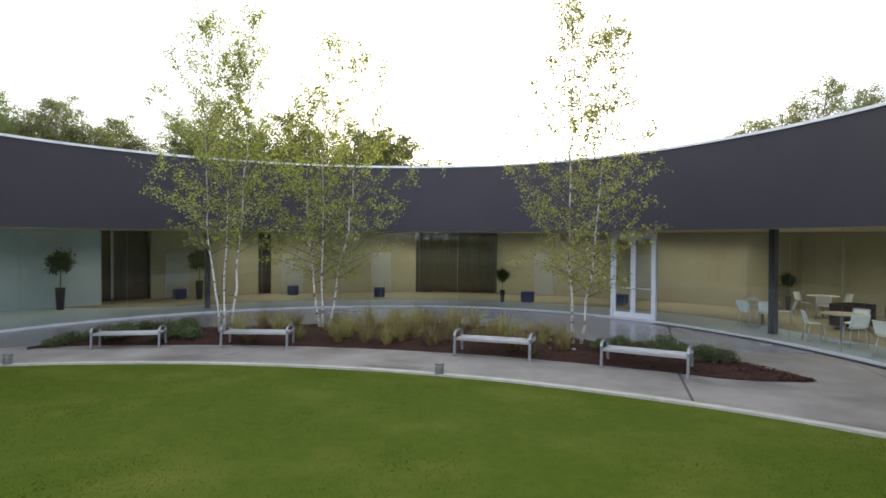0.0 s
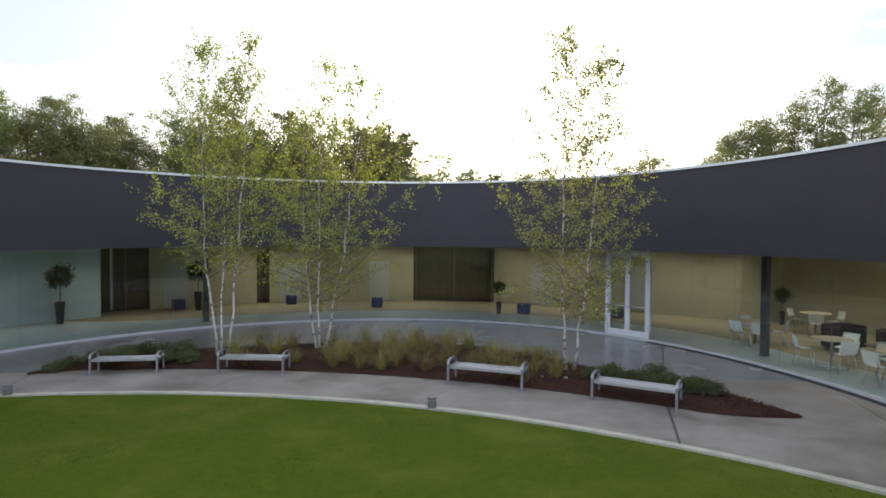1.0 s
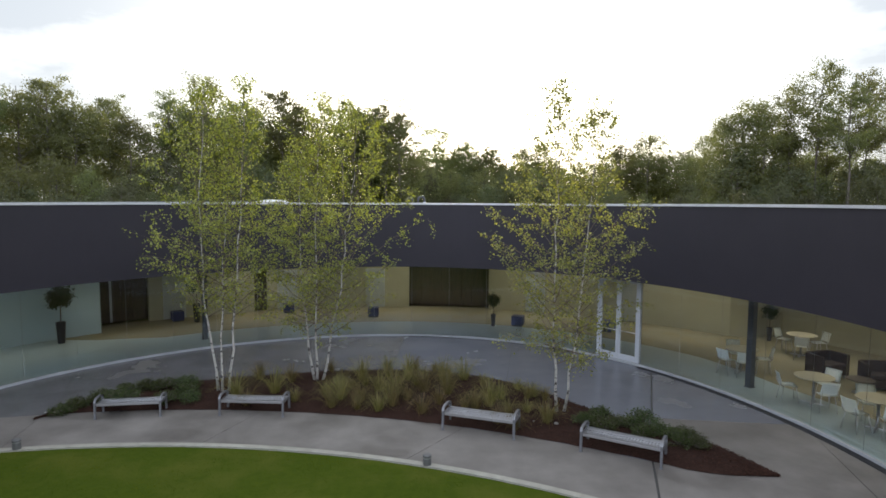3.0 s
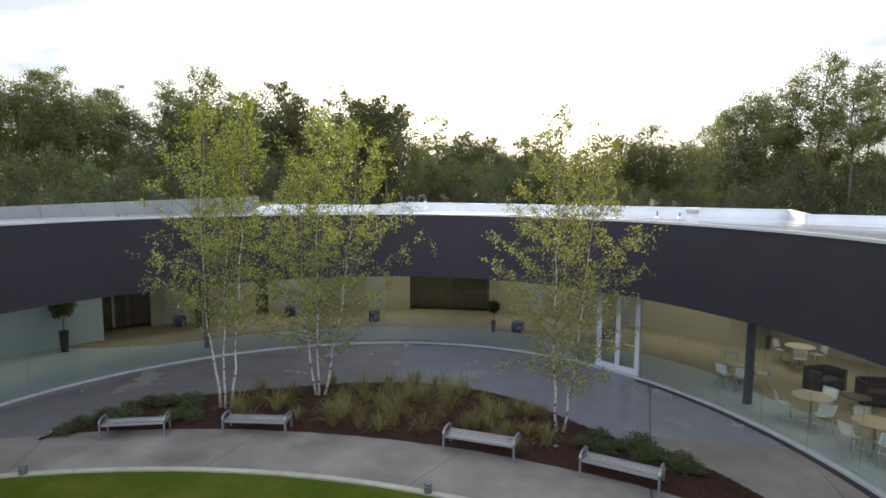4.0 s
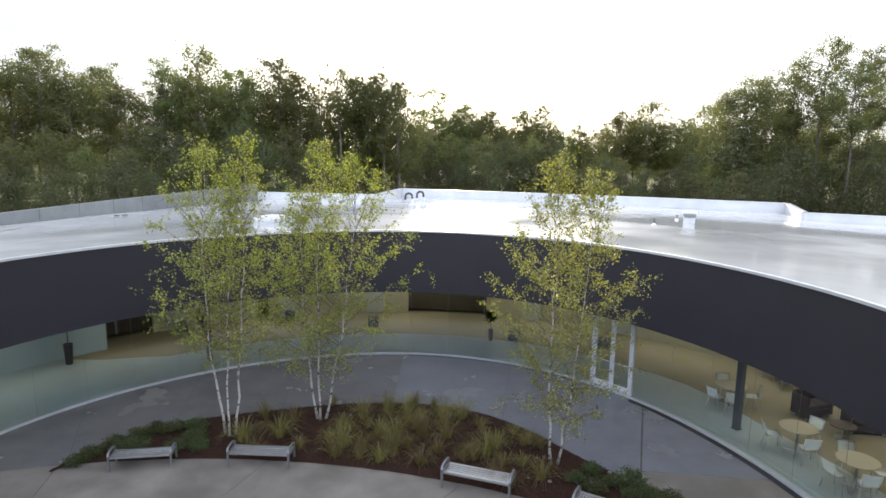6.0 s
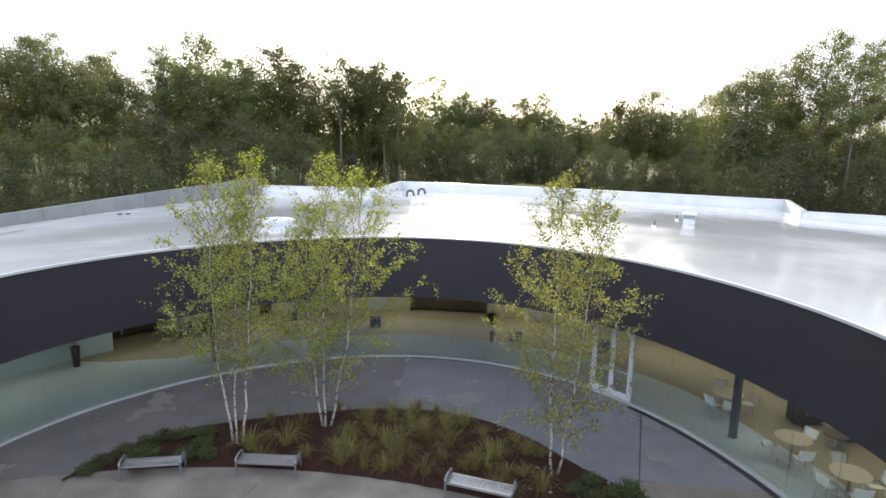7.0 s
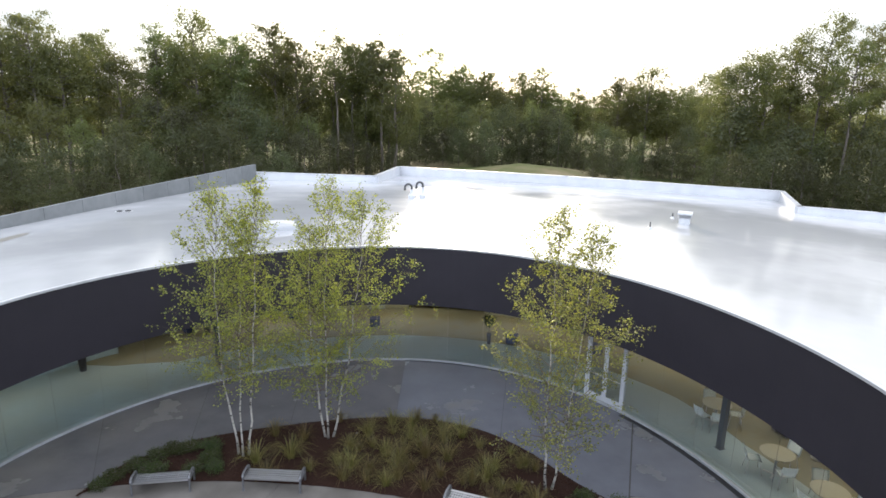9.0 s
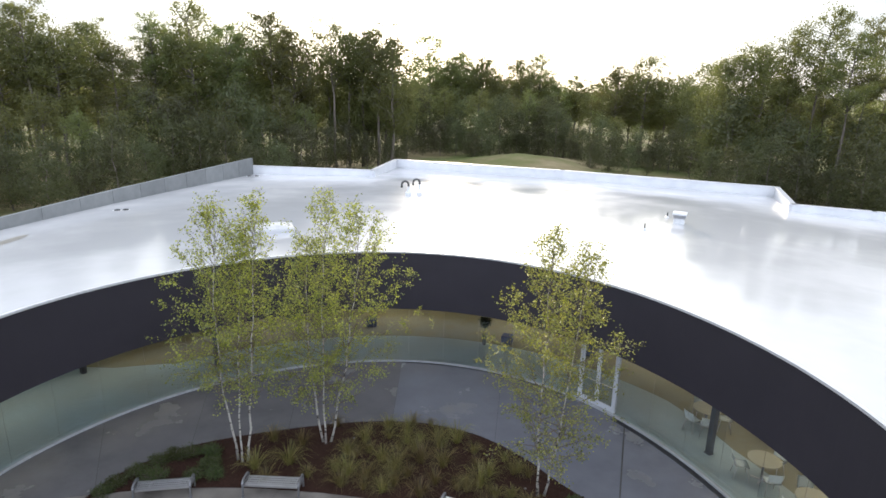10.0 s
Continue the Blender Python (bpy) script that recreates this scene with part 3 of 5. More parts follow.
def make_door():
    (ax, ay), (bx, by) = polar(glass_r(DOOR_B), DOOR_B), polar(glass_r(DOOR_A), DOOR_A)
    width = math.hypot(bx - ax, by - ay)
    m = pose(ax, ay, 0.022, 0, 0, math.degrees(math.atan2(by - ay, bx - ax)))
    door = thing("door_1", "white aluminium double glass door with push bars, closed", "door", m, kind="structure")
    post, h = 0.085, 2.84
    for x in (post / 2, width - post / 2):
        part("door_post", box(bmesh.new(), (post, 0.12, h), (x, 0, h / 2), bevel=0.006), M_WHITEFRAME, door)
    part("door_header", box(bmesh.new(), (width - 2 * post - 0.002, 0.12, 0.09), (width / 2, 0, h - 0.045), bevel=0.006), M_WHITEFRAME, door)
    lw = (width - 2 * post) / 2 - 0.006
    for k in range(2):
        x0 = post + 0.003 + k * (lw + 0.006)
        leaf = part("door_leaf", box(bmesh.new(), (0.085, 0.05, h - 0.10), (x0 + 0.0425, 0, (h - 0.10) / 2 + 0.006), bevel=0.005), M_WHITEFRAME, door)
        part("stile", box(bmesh.new(), (0.085, 0.05, h - 0.10), (x0 + lw - 0.0425, 0, (h - 0.10) / 2 + 0.006), bevel=0.005), M_WHITEFRAME, leaf)
        part("rail", box(bmesh.new(), (lw - 0.172, 0.05, 0.22), (x0 + lw / 2, 0, 0.116), bevel=0.005), M_WHITEFRAME, leaf)
        part("rail", box(bmesh.new(), (lw - 0.172, 0.05, 0.10), (x0 + lw / 2, 0, h - 0.15), bevel=0.005), M_WHITEFRAME, leaf)
        part("door_pane", box(bmesh.new(), (lw - 0.172, 0.012, h - 0.43), (x0 + lw / 2, 0, 0.228 + (h - 0.43) / 2)), M_DOORGLASS, leaf).visible_shadow = False
        bm = tube(bmesh.new(), [(x0 + 0.06, -0.09, 1.02), (x0 + lw - 0.06, -0.09, 1.02)], 0.017)
        for q in (0.06, lw - 0.06):
            tube(bm, [(x0 + q, -0.02, 1.02), (x0 + q, -0.09, 1.02)], 0.014)
        part("push_bar", bm, M_STEEL, leaf, "steel push bar", True)
    part("threshold", box(bmesh.new(), (width, 0.26, 0.03), (width / 2, -0.05, 0.012)), M_SILL, door)


make_door()


# ---- paving ----
WALK_R = 19.93


def walk_band(r, p0, p1, n):
    return [lawn_pt(r, p0 + (p1 - p0) * i / n) for i in range(n + 1)]


def make_paving():
    edge = bend(glass_r, -0.205, step=1.0)
    last = len(edge) - 1

    def at(th):
        return min(range(12, last - 12), key=lambda i: abs(math.degrees(math.atan2(edge[i][1] - CY, edge[i][0] - CX)) - th))

    base = bmesh.new()
    n = len(edge) - 1
    strip_solid(base, [lawn_pt(LR + 0.26, 100 - 185 * i / n) for i in range(n + 1)], edge, -0.10, -0.012)
    pave = tagged(finish("pavement", base, M_JOINT), "concrete paving in large slabs with dark joints, damp near the glass", "pavement", kind="structure")
    gap = 0.018
    inner_phi = [2.6 + 14.6 * k for k in range(-6, 7)]
    outer_phi = list(inner_phi)
    inner_phi[6:9], outer_phi[6:9] = [1.6, 16.6, 32.9], [3.5, 18.6, 30.9]
    for k in range(len(inner_phi) - 1):
        if k == 8:
            break
        part("slab", strip_solid(bmesh.new(), walk_band(LR + 0.24, inner_phi[k] + gap, inner_phi[k + 1] - gap, 8),
                                 walk_band(WALK_R - 0.007, outer_phi[k] + gap, outer_phi[k + 1] - gap, 8), -0.008, 0.0), M_SLAB, pave)

    def even(pts, n):
        """n + 1 points at even steps along a line."""
        pts = [Vector(p) for p in pts]
        run = [0.0]
        for p, q in zip(pts, pts[1:]):
            run.append(run[-1] + (q - p).length)
        made = []
        for k in range(n + 1):
            d = run[-1] * k / n
            i = max(i for i in range(len(pts) - 1) if run[i] <= d + 1e-9)
            made.append(tuple(pts[i].lerp(pts[i + 1], (d - run[i]) / (run[i + 1] - run[i]))))
        return made

    def slab(inner, outer, mat):
        inner, outer = even(inner, 24), even(outer, 24)
        for pts in (inner, outer):
            for end, nxt in ((0, 1), (-1, -2)):
                d = (Vector(pts[nxt]) - Vector(pts[end])).normalized() * 0.008
                pts[end] = (pts[end][0] + d.x, pts[end][1] + d.y)
        part("slab", strip_solid(bmesh.new(), inner, outer, -0.008, 0.0), mat, pave)

    # the dry walk widens past the tip of the bed, and the damp slabs end at a straight joint
    j0, j1 = (5.417, 14.56), (8.95, 14.15)
    k0 = at(11.2)
    slab([lawn_pt(WALK_R + 0.007, p) for p in (31.0, 30.9)] + [(j0[0], j0[1] - 0.01), (j1[0], j1[1] - 0.01)], [lawn_pt(LR + 0.24, p) for p in (32.95, 36, 40, 44, 47.3)], M_SLAB)
    slab(list(reversed(edge[13:k0])), [lawn_pt(LR + 0.24, 47.4 + 1.6 * i) for i in range(10)], M_SLAB)
    slab(list(reversed(edge[:13])), [lawn_pt(LR + 0.24, 62 + 3.8 * i) for i in range(11)], M_SLAB)
    slab([j1, j0], edge[k0:at(38.5) + 1], M_WET)
    # one wide expansion joint crosses the walk and the damp slabs
    for (ax, ay), (bx, by) in ((lawn_pt(LR + 0.24, 32.9), lawn_pt(WALK_R, 30.9)), (lawn_pt(WALK_R, 30.9), edge[at(38.5)])):
        mid, run = ((ax + bx) / 2, (ay + by) / 2), math.hypot(bx - ax, by - ay)
        part("expansion_joint", box(bmesh.new(), (run, 0.042, 0.006), (0, 0, 0.0), pose(*mid, 0.0, 0, 0, math.degrees(math.atan2(by - ay, bx - ax)))), M_JOINT, pave)
    marks = [(30.9, at(38.5)), (21, at(66)), (12, at(88)), (3, at(109)), (-5, at(128)), (-11.5, at(147)), (-26.6, at(166)), (-55, last - 13), (-85, last)]
    for (p0, i0), (p1, i1) in zip(marks, marks[1:]):
        slab([lawn_pt(WALK_R + 0.007, p0 + (p1 - p0) * i / 12) for i in range(13)], edge[i0:i1 + 1], M_WET if p0 > 14 else M_BROWNDAMP)


make_paving()


def make_lawn_kerb():
    kerb = thing("lawn_kerb", "pale concrete kerb round the lawn", "kerb", kind="structure")
    for k in range(-30, 37):
        p0 = 2.6 + 7.3 * k * 0.5
        part("kerb_stone", strip_solid(bmesh.new(), walk_band(LR + 0.045, p0 + 0.006, p0 + 3.644, 5), walk_band(LR + 0.205, p0 + 0.006, p0 + 3.644, 5), -0.1, 0.035), M_KERB, kerb)


make_lawn_kerb()


def make_drain():
    drain = thing("drain_channel", "dark cast iron drain channel along the glass wall", "drain", kind="structure")
    for a0, a1 in ((A0, 40.6), (52.0, 88.0)):
        n = round((a1 - a0) / 3)
        for k in range(n):
            b0, b1 = a0 + (a1 - a0) * k / n + 0.02, a0 + (a1 - a0) * (k + 1) / n - 0.02
            w = 0.40 if a0 < 0 else 0.30
            bm = strip_solid(bmesh.new(), bend(glass_r, -w, b0, b1, 1, False), bend(glass_r, -0.207, b0, b1, 1, False), -0.008, 0.006)
            for q in range(9):
                c = b0 + (b1 - b0) * (q + 0.5) / 9
                x, y = polar(glass_r(c) - (w + 0.207) / 2, c)
                box(bm, (w - 0.23, 0.028, 0.012), (0, 0, 0.010), pose(x, y, 0, 0, 0, c))
            part("grate", bm, M_GRATE, drain)


make_drain()

# ---- planting bed ----
BACK = [(-9.76, 14.06), (-9.5, 15.1), (-9.0, 15.85), (-7.95, 16.8), (-6.56, 17.45), (-4.83, 18.0), (-3.18, 18.4), (-1.44, 18.6), (0.13, 18.4), (1.65, 17.75),
        (2.83, 16.7), (3.83, 15.4), (4.6, 14.55), (5.4, 13.8), (6.1, 13.1), (6.6, 12.2), (6.88, 11.42)]


def bed_edge(s):
    """Front and back edge of the bed at s, from 0 to 1."""
    phi = -12.2 + s * 49.4
    r = WALK_R - 0.02 + 0.75 * max(0, (s - 0.9) / 0.1) ** 2 - 0.25 * max(0, (0.06 - s) / 0.06) ** 2
    f = Vector(lawn_pt(r, phi))
    q = s * (len(BACK) - 1)
    i = min(int(q), len(BACK) - 2)
    p = [Vector(BACK[min(max(j, 0), len(BACK) - 1)]) for j in (i - 1, i, i + 1, i + 2)]
    u = q - i
    b = 0.5 * (2 * p[1] + (p[2] - p[0]) * u + (2 * p[0] - 5 * p[1] + 4 * p[2] - p[3]) * u * u + (3 * p[1] - p[0] - 3 * p[2] + p[3]) * u ** 3)
    return f, b


def bed_point(s, v):
    f, b = bed_edge(s)
    p = f.lerp(b, v)
    wide = min(1.0, (b - f).length / 1.6)
    z = 0.012 + 0.12 * wide * min(1, 4.5 * v, 4.5 * (1 - v)) ** 0.7
    return Vector((p.x, p.y, z))


def make_bed():
    verts, faces, n, m = [], [], 110, 26
    for i in range(n + 1):
        for k in range(m + 1):
            p = bed_point(i / n, k / m)
            inside = 1 if 0 < k < m else 0
            jog = 0.03 * noise.noise((p.x * 3, p.y * 3, 7))
            p.z += inside * (0.025 * noise.noise((p.x * 2.2, p.y * 2.2, 1)) + 0.02 * noise.noise((p.x * 9, p.y * 9, 2)))
            verts.append((p.x + jog, p.y + jog, p.z))
    for i in range(n):
        for k in range(m):
            a = i * (m + 1) + k
            faces.append((a, a + m + 1, a + m + 2, a + 1))
    bed = soup("mulch_bed", verts, faces, M_MULCH, smooth=True)
    tagged(bed, "crescent planting bed of dark red-brown bark mulch", "planting bed", kind="structure")
    rng = random.Random(11)
    verts, faces = [], []
    for _ in range(5200):
        p = bed_point(rng.random(), rng.uniform(0.01, 0.99))
        u = Vector((rng.uniform(-1, 1), rng.uniform(-1, 1), rng.uniform(-0.3, 0.5))).normalized() * rng.uniform(0.015, 0.05)
        w = Vector((-u.y, u.x, rng.uniform(-0.01, 0.01))).normalized() * rng.uniform(0.005, 0.013)
        p.z += 0.012 + rng.uniform(0, 0.015)
        b = len(verts)
        verts += [tuple(p - u - w), tuple(p + u - w * 0.6), tuple(p + u + w), tuple(p - u + w * 0.7), tuple(p + Vector((0, 0, 0.012)))]
        faces += [(b, b + 1, b + 4), (b + 1, b + 2, b + 4), (b + 2, b + 3, b + 4), (b + 3, b, b + 4)]
    chips = soup("mulch_chips", verts, faces, M_CHIP, bed)
    tagged(chips, kind="stuff")


make_bed()


def bed_z(x, y):
    best = min(((i / 40, k / 12) for i in range(41) for k in range(13)), key=lambda q: (bed_point(*q).xy - Vector((x, y))).length)
    return bed_point(*best).z


def leaf_quad(verts, faces, p, size, rng, droop=0.0, longer=1.5):
    """A small pointed leaf, folded along its middle."""
    d = Vector((rng.gauss(0, 1), rng.gauss(0, 1), rng.gauss(0, 0.7) - droop)).normalized()
    s = d.cross(Vector((rng.gauss(0, 1), rng.gauss(0, 1), rng.gauss(0, 1)))).normalized()
    b = len(verts)
    verts += [tuple(p), tuple(p + d * size * longer * 0.5 + s * size * 0.5), tuple(p + d * size * longer), tuple(p + d * size * longer * 0.5 - s * size * 0.5)]
    faces.append((b, b + 1, b + 2, b + 3))


# ---- birches ----
def birch_stem(tree, base, top, sway, seed, reach, low=0.24, rad=0.055, dense=1.0, leaf=None):
    """A white stem with rising branches, side twigs, and leaves in loose sprays along the twigs."""
    rng = random.Random(seed)
    b, t = Vector(base), Vector(top)
    pts, n = [], 14
    for i in range(n + 1):
        f = i / n
        p = b.lerp(t, f) + Vector(sway) * math.sin(math.pi * f) + Vector((rng.gauss(0, 0.025), rng.gauss(0, 0.025), 0)) * (1 if 0 < i else 0)
        pts.append(p)
    bm = tube(bmesh.new(), pts, [rad * (1 - i / n) ** 1.3 + 0.004 + (0.012 if i == 0 else 0) for i in range(n + 1)], 9)
    limbs = bmesh.new()
    verts, faces = [], []
    count = 62
    shape = [0.50, 0.85, 1.0, 0.97, 0.92, 0.88, 0.81, 0.68, 0.48, 0.24]
    for k in range(count):
        g = (k + rng.random()) / count
        f = low + (0.97 - low) * g
        i = min(int(f * n), n - 1)
        p = pts[i].lerp(pts[i + 1], f * n - i)
        q = g * (len(shape) - 1)
        a = min(int(q), len(shape) - 2)
        length = 1.26 * reach * (shape[a] + (shape[a + 1] - shape[a]) * (q - a)) * rng.uniform(0.6, 1.06)
        az = k * 2.4 + rng.uniform(-0.6, 0.6)
        rise = rng.uniform(0.25, 0.75) + 1.6 * g ** 1.8
        d = Vector((math.cos(az), math.sin(az), rise)).normalized()
        line, radii = [p], [0.011 * (1 - 0.7 * g) + 0.003]
        for j in range(1, 6):
            d = (d + Vector((rng.gauss(0, 0.12), rng.gauss(0, 0.12), 0.10 - 0.05 * j * (1 - g)))).normalized()
            line.append(line[-1] + d * length / 5)
            radii.append(radii[0] * (1 - j / 5.6))
        tube(limbs, line, radii, 4)
        for j in range(int((4 + length * 8) * dense * (0.76 + 0.12 * g))):
            q = 0.9 + rng.random() ** 0.75 * 4.09
            a = min(int(q), 4)
            root = line[a].lerp(line[a + 1], q - a)
            way = (d * 0.8 + Vector((rng.gauss(0, 0.75), rng.gauss(0, 0.75), rng.gauss(0.05, 0.5)))).normalized()
            long = rng.uniform(0.16, 0.50) * (1 - 0.25 * g)
            tip = root + way * long - Vector((0, 0, 0.05))
            tube(limbs, [root, tip], [0.0045, 0.002], 3, False)
            for _ in range(rng.randint(7, 15)):
                p2 = root.lerp(tip, rng.uniform(0.15, 1.1)) + Vector((rng.gauss(0, 0.05), rng.gauss(0, 0.05), rng.gauss(-0.02, 0.05)))
                leaf_quad(verts, faces, p2, rng.uniform(0.030, 0.052), rng, 0.45, 1.45)
    trunk = part("trunk", bm, M_BARK, tree, smooth=True)
    tagged(part("branchwork", limbs, M_TWIG, trunk), kind="stuff")
    crown = soup("crown", verts, faces, leaf or M_BIRCHLEAF, tree)
    tagged(crown, "loose bronze-green leaves" if leaf else "loose yellow-green leaves")


def make_birches():
    for dense, low, base, stems in (
        (0.78, 0.25, (-5.85, 15.95), [((-0.15, 0.1), (-0.05, -0.5, 8.3), (-0.30, 0, 0), 1.58), ((0.02, -0.05), (0.45, -0.1, 7.5), (-0.12, 0.1, 0), 1.25), ((0.17, 0.04), (0.88, -0.3, 8.45), (0.08, 0, 0), 1.52)]),
        (0.76, 0.18, (-3.47, 17.05), [((-0.10, 0.05), (-0.40, 0.1, 6.9), (-0.22, 0, 0), 1.62), ((0.0, -0.06), (0.22, 0.0, 8.3), (-0.1, 0, 0), 1.72), ((0.14, 0.06), (1.25, 0.1, 7.7), (0.10, 0, 0), 2.55)]),
        (0.90, 0.15, (3.13, 14.6), [((-0.06, 0.0), (-0.22, -0.6, 8.05), (-0.08, 0.05, 0), 1.92), ((0.12, 0.02), (0.66, -0.45, 7.6), (0.10, 0, 0), 1.66)]),
    ):
        z = bed_z(*base) - 0.04
        tree = thing("birch_tree", "slender two-stemmed white birch with sparse bronze-green leaves" if base[0] > 0 else "slender three-stemmed white birch with sparse yellow-green leaves", "tree", pose(*base, z), "birches in the planting bed")
        for i, (foot, top, sway, reach) in enumerate(stems):
            birch_stem(tree, (foot[0], foot[1], 0), (top[0], top[1], top[2] - z), sway, int(base[0] * 10) + 7 * i + 50, reach, low if reach > 1.4 else low + 0.08, 0.033 if i != 1 else 0.028, dense, M_BRONZELEAF if base[0] > 0 else None)


make_birches()


# ---- bed plants ----
def tuft(seed, height, spread, blades, m):
    rng = random.Random(seed)
    verts, faces = [], []
    for _ in range(blades):
        az, lean = rng.uniform(0, math.tau), rng.random() ** 0.8 * spread
        d = Vector((math.cos(az), math.sin(az), 0))
        s = Vector((-d.y, d.x, 0)) * rng.uniform(0.003, 0.0055)
        h = height * rng.uniform(0.40, 1.05)
        root = d * rng.uniform(0, 0.10)
        b = len(verts)
        for j, (o, z, w) in enumerate(((0, 0, 1), (0.22, 0.5, 0.95), (0.62, 0.86, 0.7), (1.2, 0.98 - 0.55 * lean / spread, 0.1))):
            c = root + d * lean * o + Vector((0, 0, h * z * (1 - 0.25 * lean / spread)))
            verts += [tuple(c - s * w), tuple(c + s * w)]
            if j:
                faces.append((b + 2 * j - 2, b + 2 * j - 1, b + 2 * j + 1, b + 2 * j))
    plant = thing("ornamental_grass", "arching clump of green and straw-coloured ornamental grass", "ornamental grass", m, "grasses in the planting bed")
    soup("blades", verts, faces, M_TUFT, plant)
    return plant


def shrub(seed, radius, height, m):
    rng = random.Random(seed)
    plant = thing("low_shrub", "low dark green evergreen shrub in the mulch", "shrub", m, "shrubs in the planting bed")
    bm = bmesh.new()
    verts, faces = [], []
    for _ in range(64):
        az, out = rng.uniform(0, math.tau), rng.random() ** 0.5 * radius
        tip = Vector((math.cos(az) * out, math.sin(az) * out, height * (rng.uniform(0.80, 1.06) * math.sqrt(max(0.06, 1 - 0.92 * (out / radius) ** 2)))))
        tube(bm, [(0, 0, 0), tuple(tip * 0.5 + Vector((0, 0, 0.03))), tuple(tip)], [0.008, 0.006, 0.003], 4)
        for _ in range(24):
            f = rng.uniform(0.55, 1.05)
            p = tip * f + Vector((rng.gauss(0, 0.05), rng.gauss(0, 0.05), rng.gauss(0, 0.035)))
            p.z = max(p.z, 0.02)
            leaf_quad(verts, faces, p, rng.uniform(0.022, 0.036), rng, -0.1)
    part("woody_base", bm, M_TRUNK, plant)
    soup("foliage", verts, faces, M_SHRUB, plant)
    return plant


def make_bed_plants():
    rng = random.Random(5)
    kinds = [tuft(i, 0.78 + 0.09 * i, 0.46 + 0.06 * i, 130, pose(0, 0, -5)) for i in range(4)]
    used = set()
    spots = [(-4.9, 15.1), (-4.2, 16.9), (-5.2, 17.1), (-5.35, 15.6), (-4.4, 15.9), (-3.7, 15.3), (-4.7, 16.3), (-3.6, 16.3)]
    for row in range(8):
        for k in range(10):
            x = -3.1 + 0.66 * k + rng.uniform(-0.27, 0.27) + 0.3 * (row % 2)
            y = 14.55 + 0.57 * row + rng.uniform(-0.25, 0.25) - 0.10 * k
            spots.append((x, y))
    for x, y in spots:
        near = min(((i / 40, k / 12) for i in range(41) for k in range(13)), key=lambda q: (bed_point(*q).xy - Vector((x, y))).length)
        if (bed_point(*near).xy - Vector((x, y))).length > 0.25 or near[1] < 0.06 or near[1] > 0.95 or x > 2.95:
            continue
        if min(math.hypot(x - tx, y - ty) for tx, ty in ((-5.85, 15.95), (-3.47, 17.05), (3.13, 14.6))) < 0.45:
            continue
        if -3.2 < x < -2.2 and y > 16.4 and rng.random() < 0.8:
            continue
        i = rng.randrange(4)
        m = pose(x, y, bed_point(*near).z - 0.02, 0, 0, rng.uniform(0, 360)) @ Matrix.Scale(rng.uniform(0.62, 1.10), 4) @ Matrix.Diagonal((1.15, 1.15, 0.80, 1))
        if i not in used:
            used.add(i)
            kinds[i].matrix_world = m
        else:
            c = copy_thing(kinds[i], m)
            c.matrix_world = m
    for i in range(4):
        if i not in used:
            for o in (*kinds[i].children, kinds[i]):
                bpy.data.objects.remove(o)
    shrubs = [shrub(20 + i, 0.33 + 0.05 * i, 0.34 + 0.05 * i, pose(0, 0, -5)) for i in range(3)]
    spots = [(-9.15, 14.85), (-8.75, 15.25), (-8.4, 15.75), (-8.0, 16.1), (-7.55, 16.2), (-6.95, 16.2), (-6.75, 15.7), (-6.45, 15.25), (-8.1, 15.0), (-9.35, 14.5), (-7.0, 15.1),
             (3.55, 13.75), (4.05, 14.2), (4.45, 13.65), (4.95, 13.75), (5.2, 13.2), (5.65, 13.05), (5.72, 12.45), (4.75, 13.1), (3.95, 13.4), (5.35, 12.65)]
    used = set()
    for n, (x, y) in enumerate(spots):
        i = n % 3
        m = pose(x, y, bed_z(x, y) - 0.015, 0, 0, rng.uniform(0, 360)) @ Matrix.Scale(rng.uniform(0.85, 1.2) * (0.82 if x > 0 else 0.95), 4) @ Matrix.Diagonal((1, 1, 0.9 if x > 0 else 0.85 if x > -7.2 else 0.74, 1))
        if i not in used:
            used.add(i)
            shrubs[i].matrix_world = m
        else:
            c = copy_thing(shrubs[i], m)
            c.matrix_world = m


make_bed_plants()


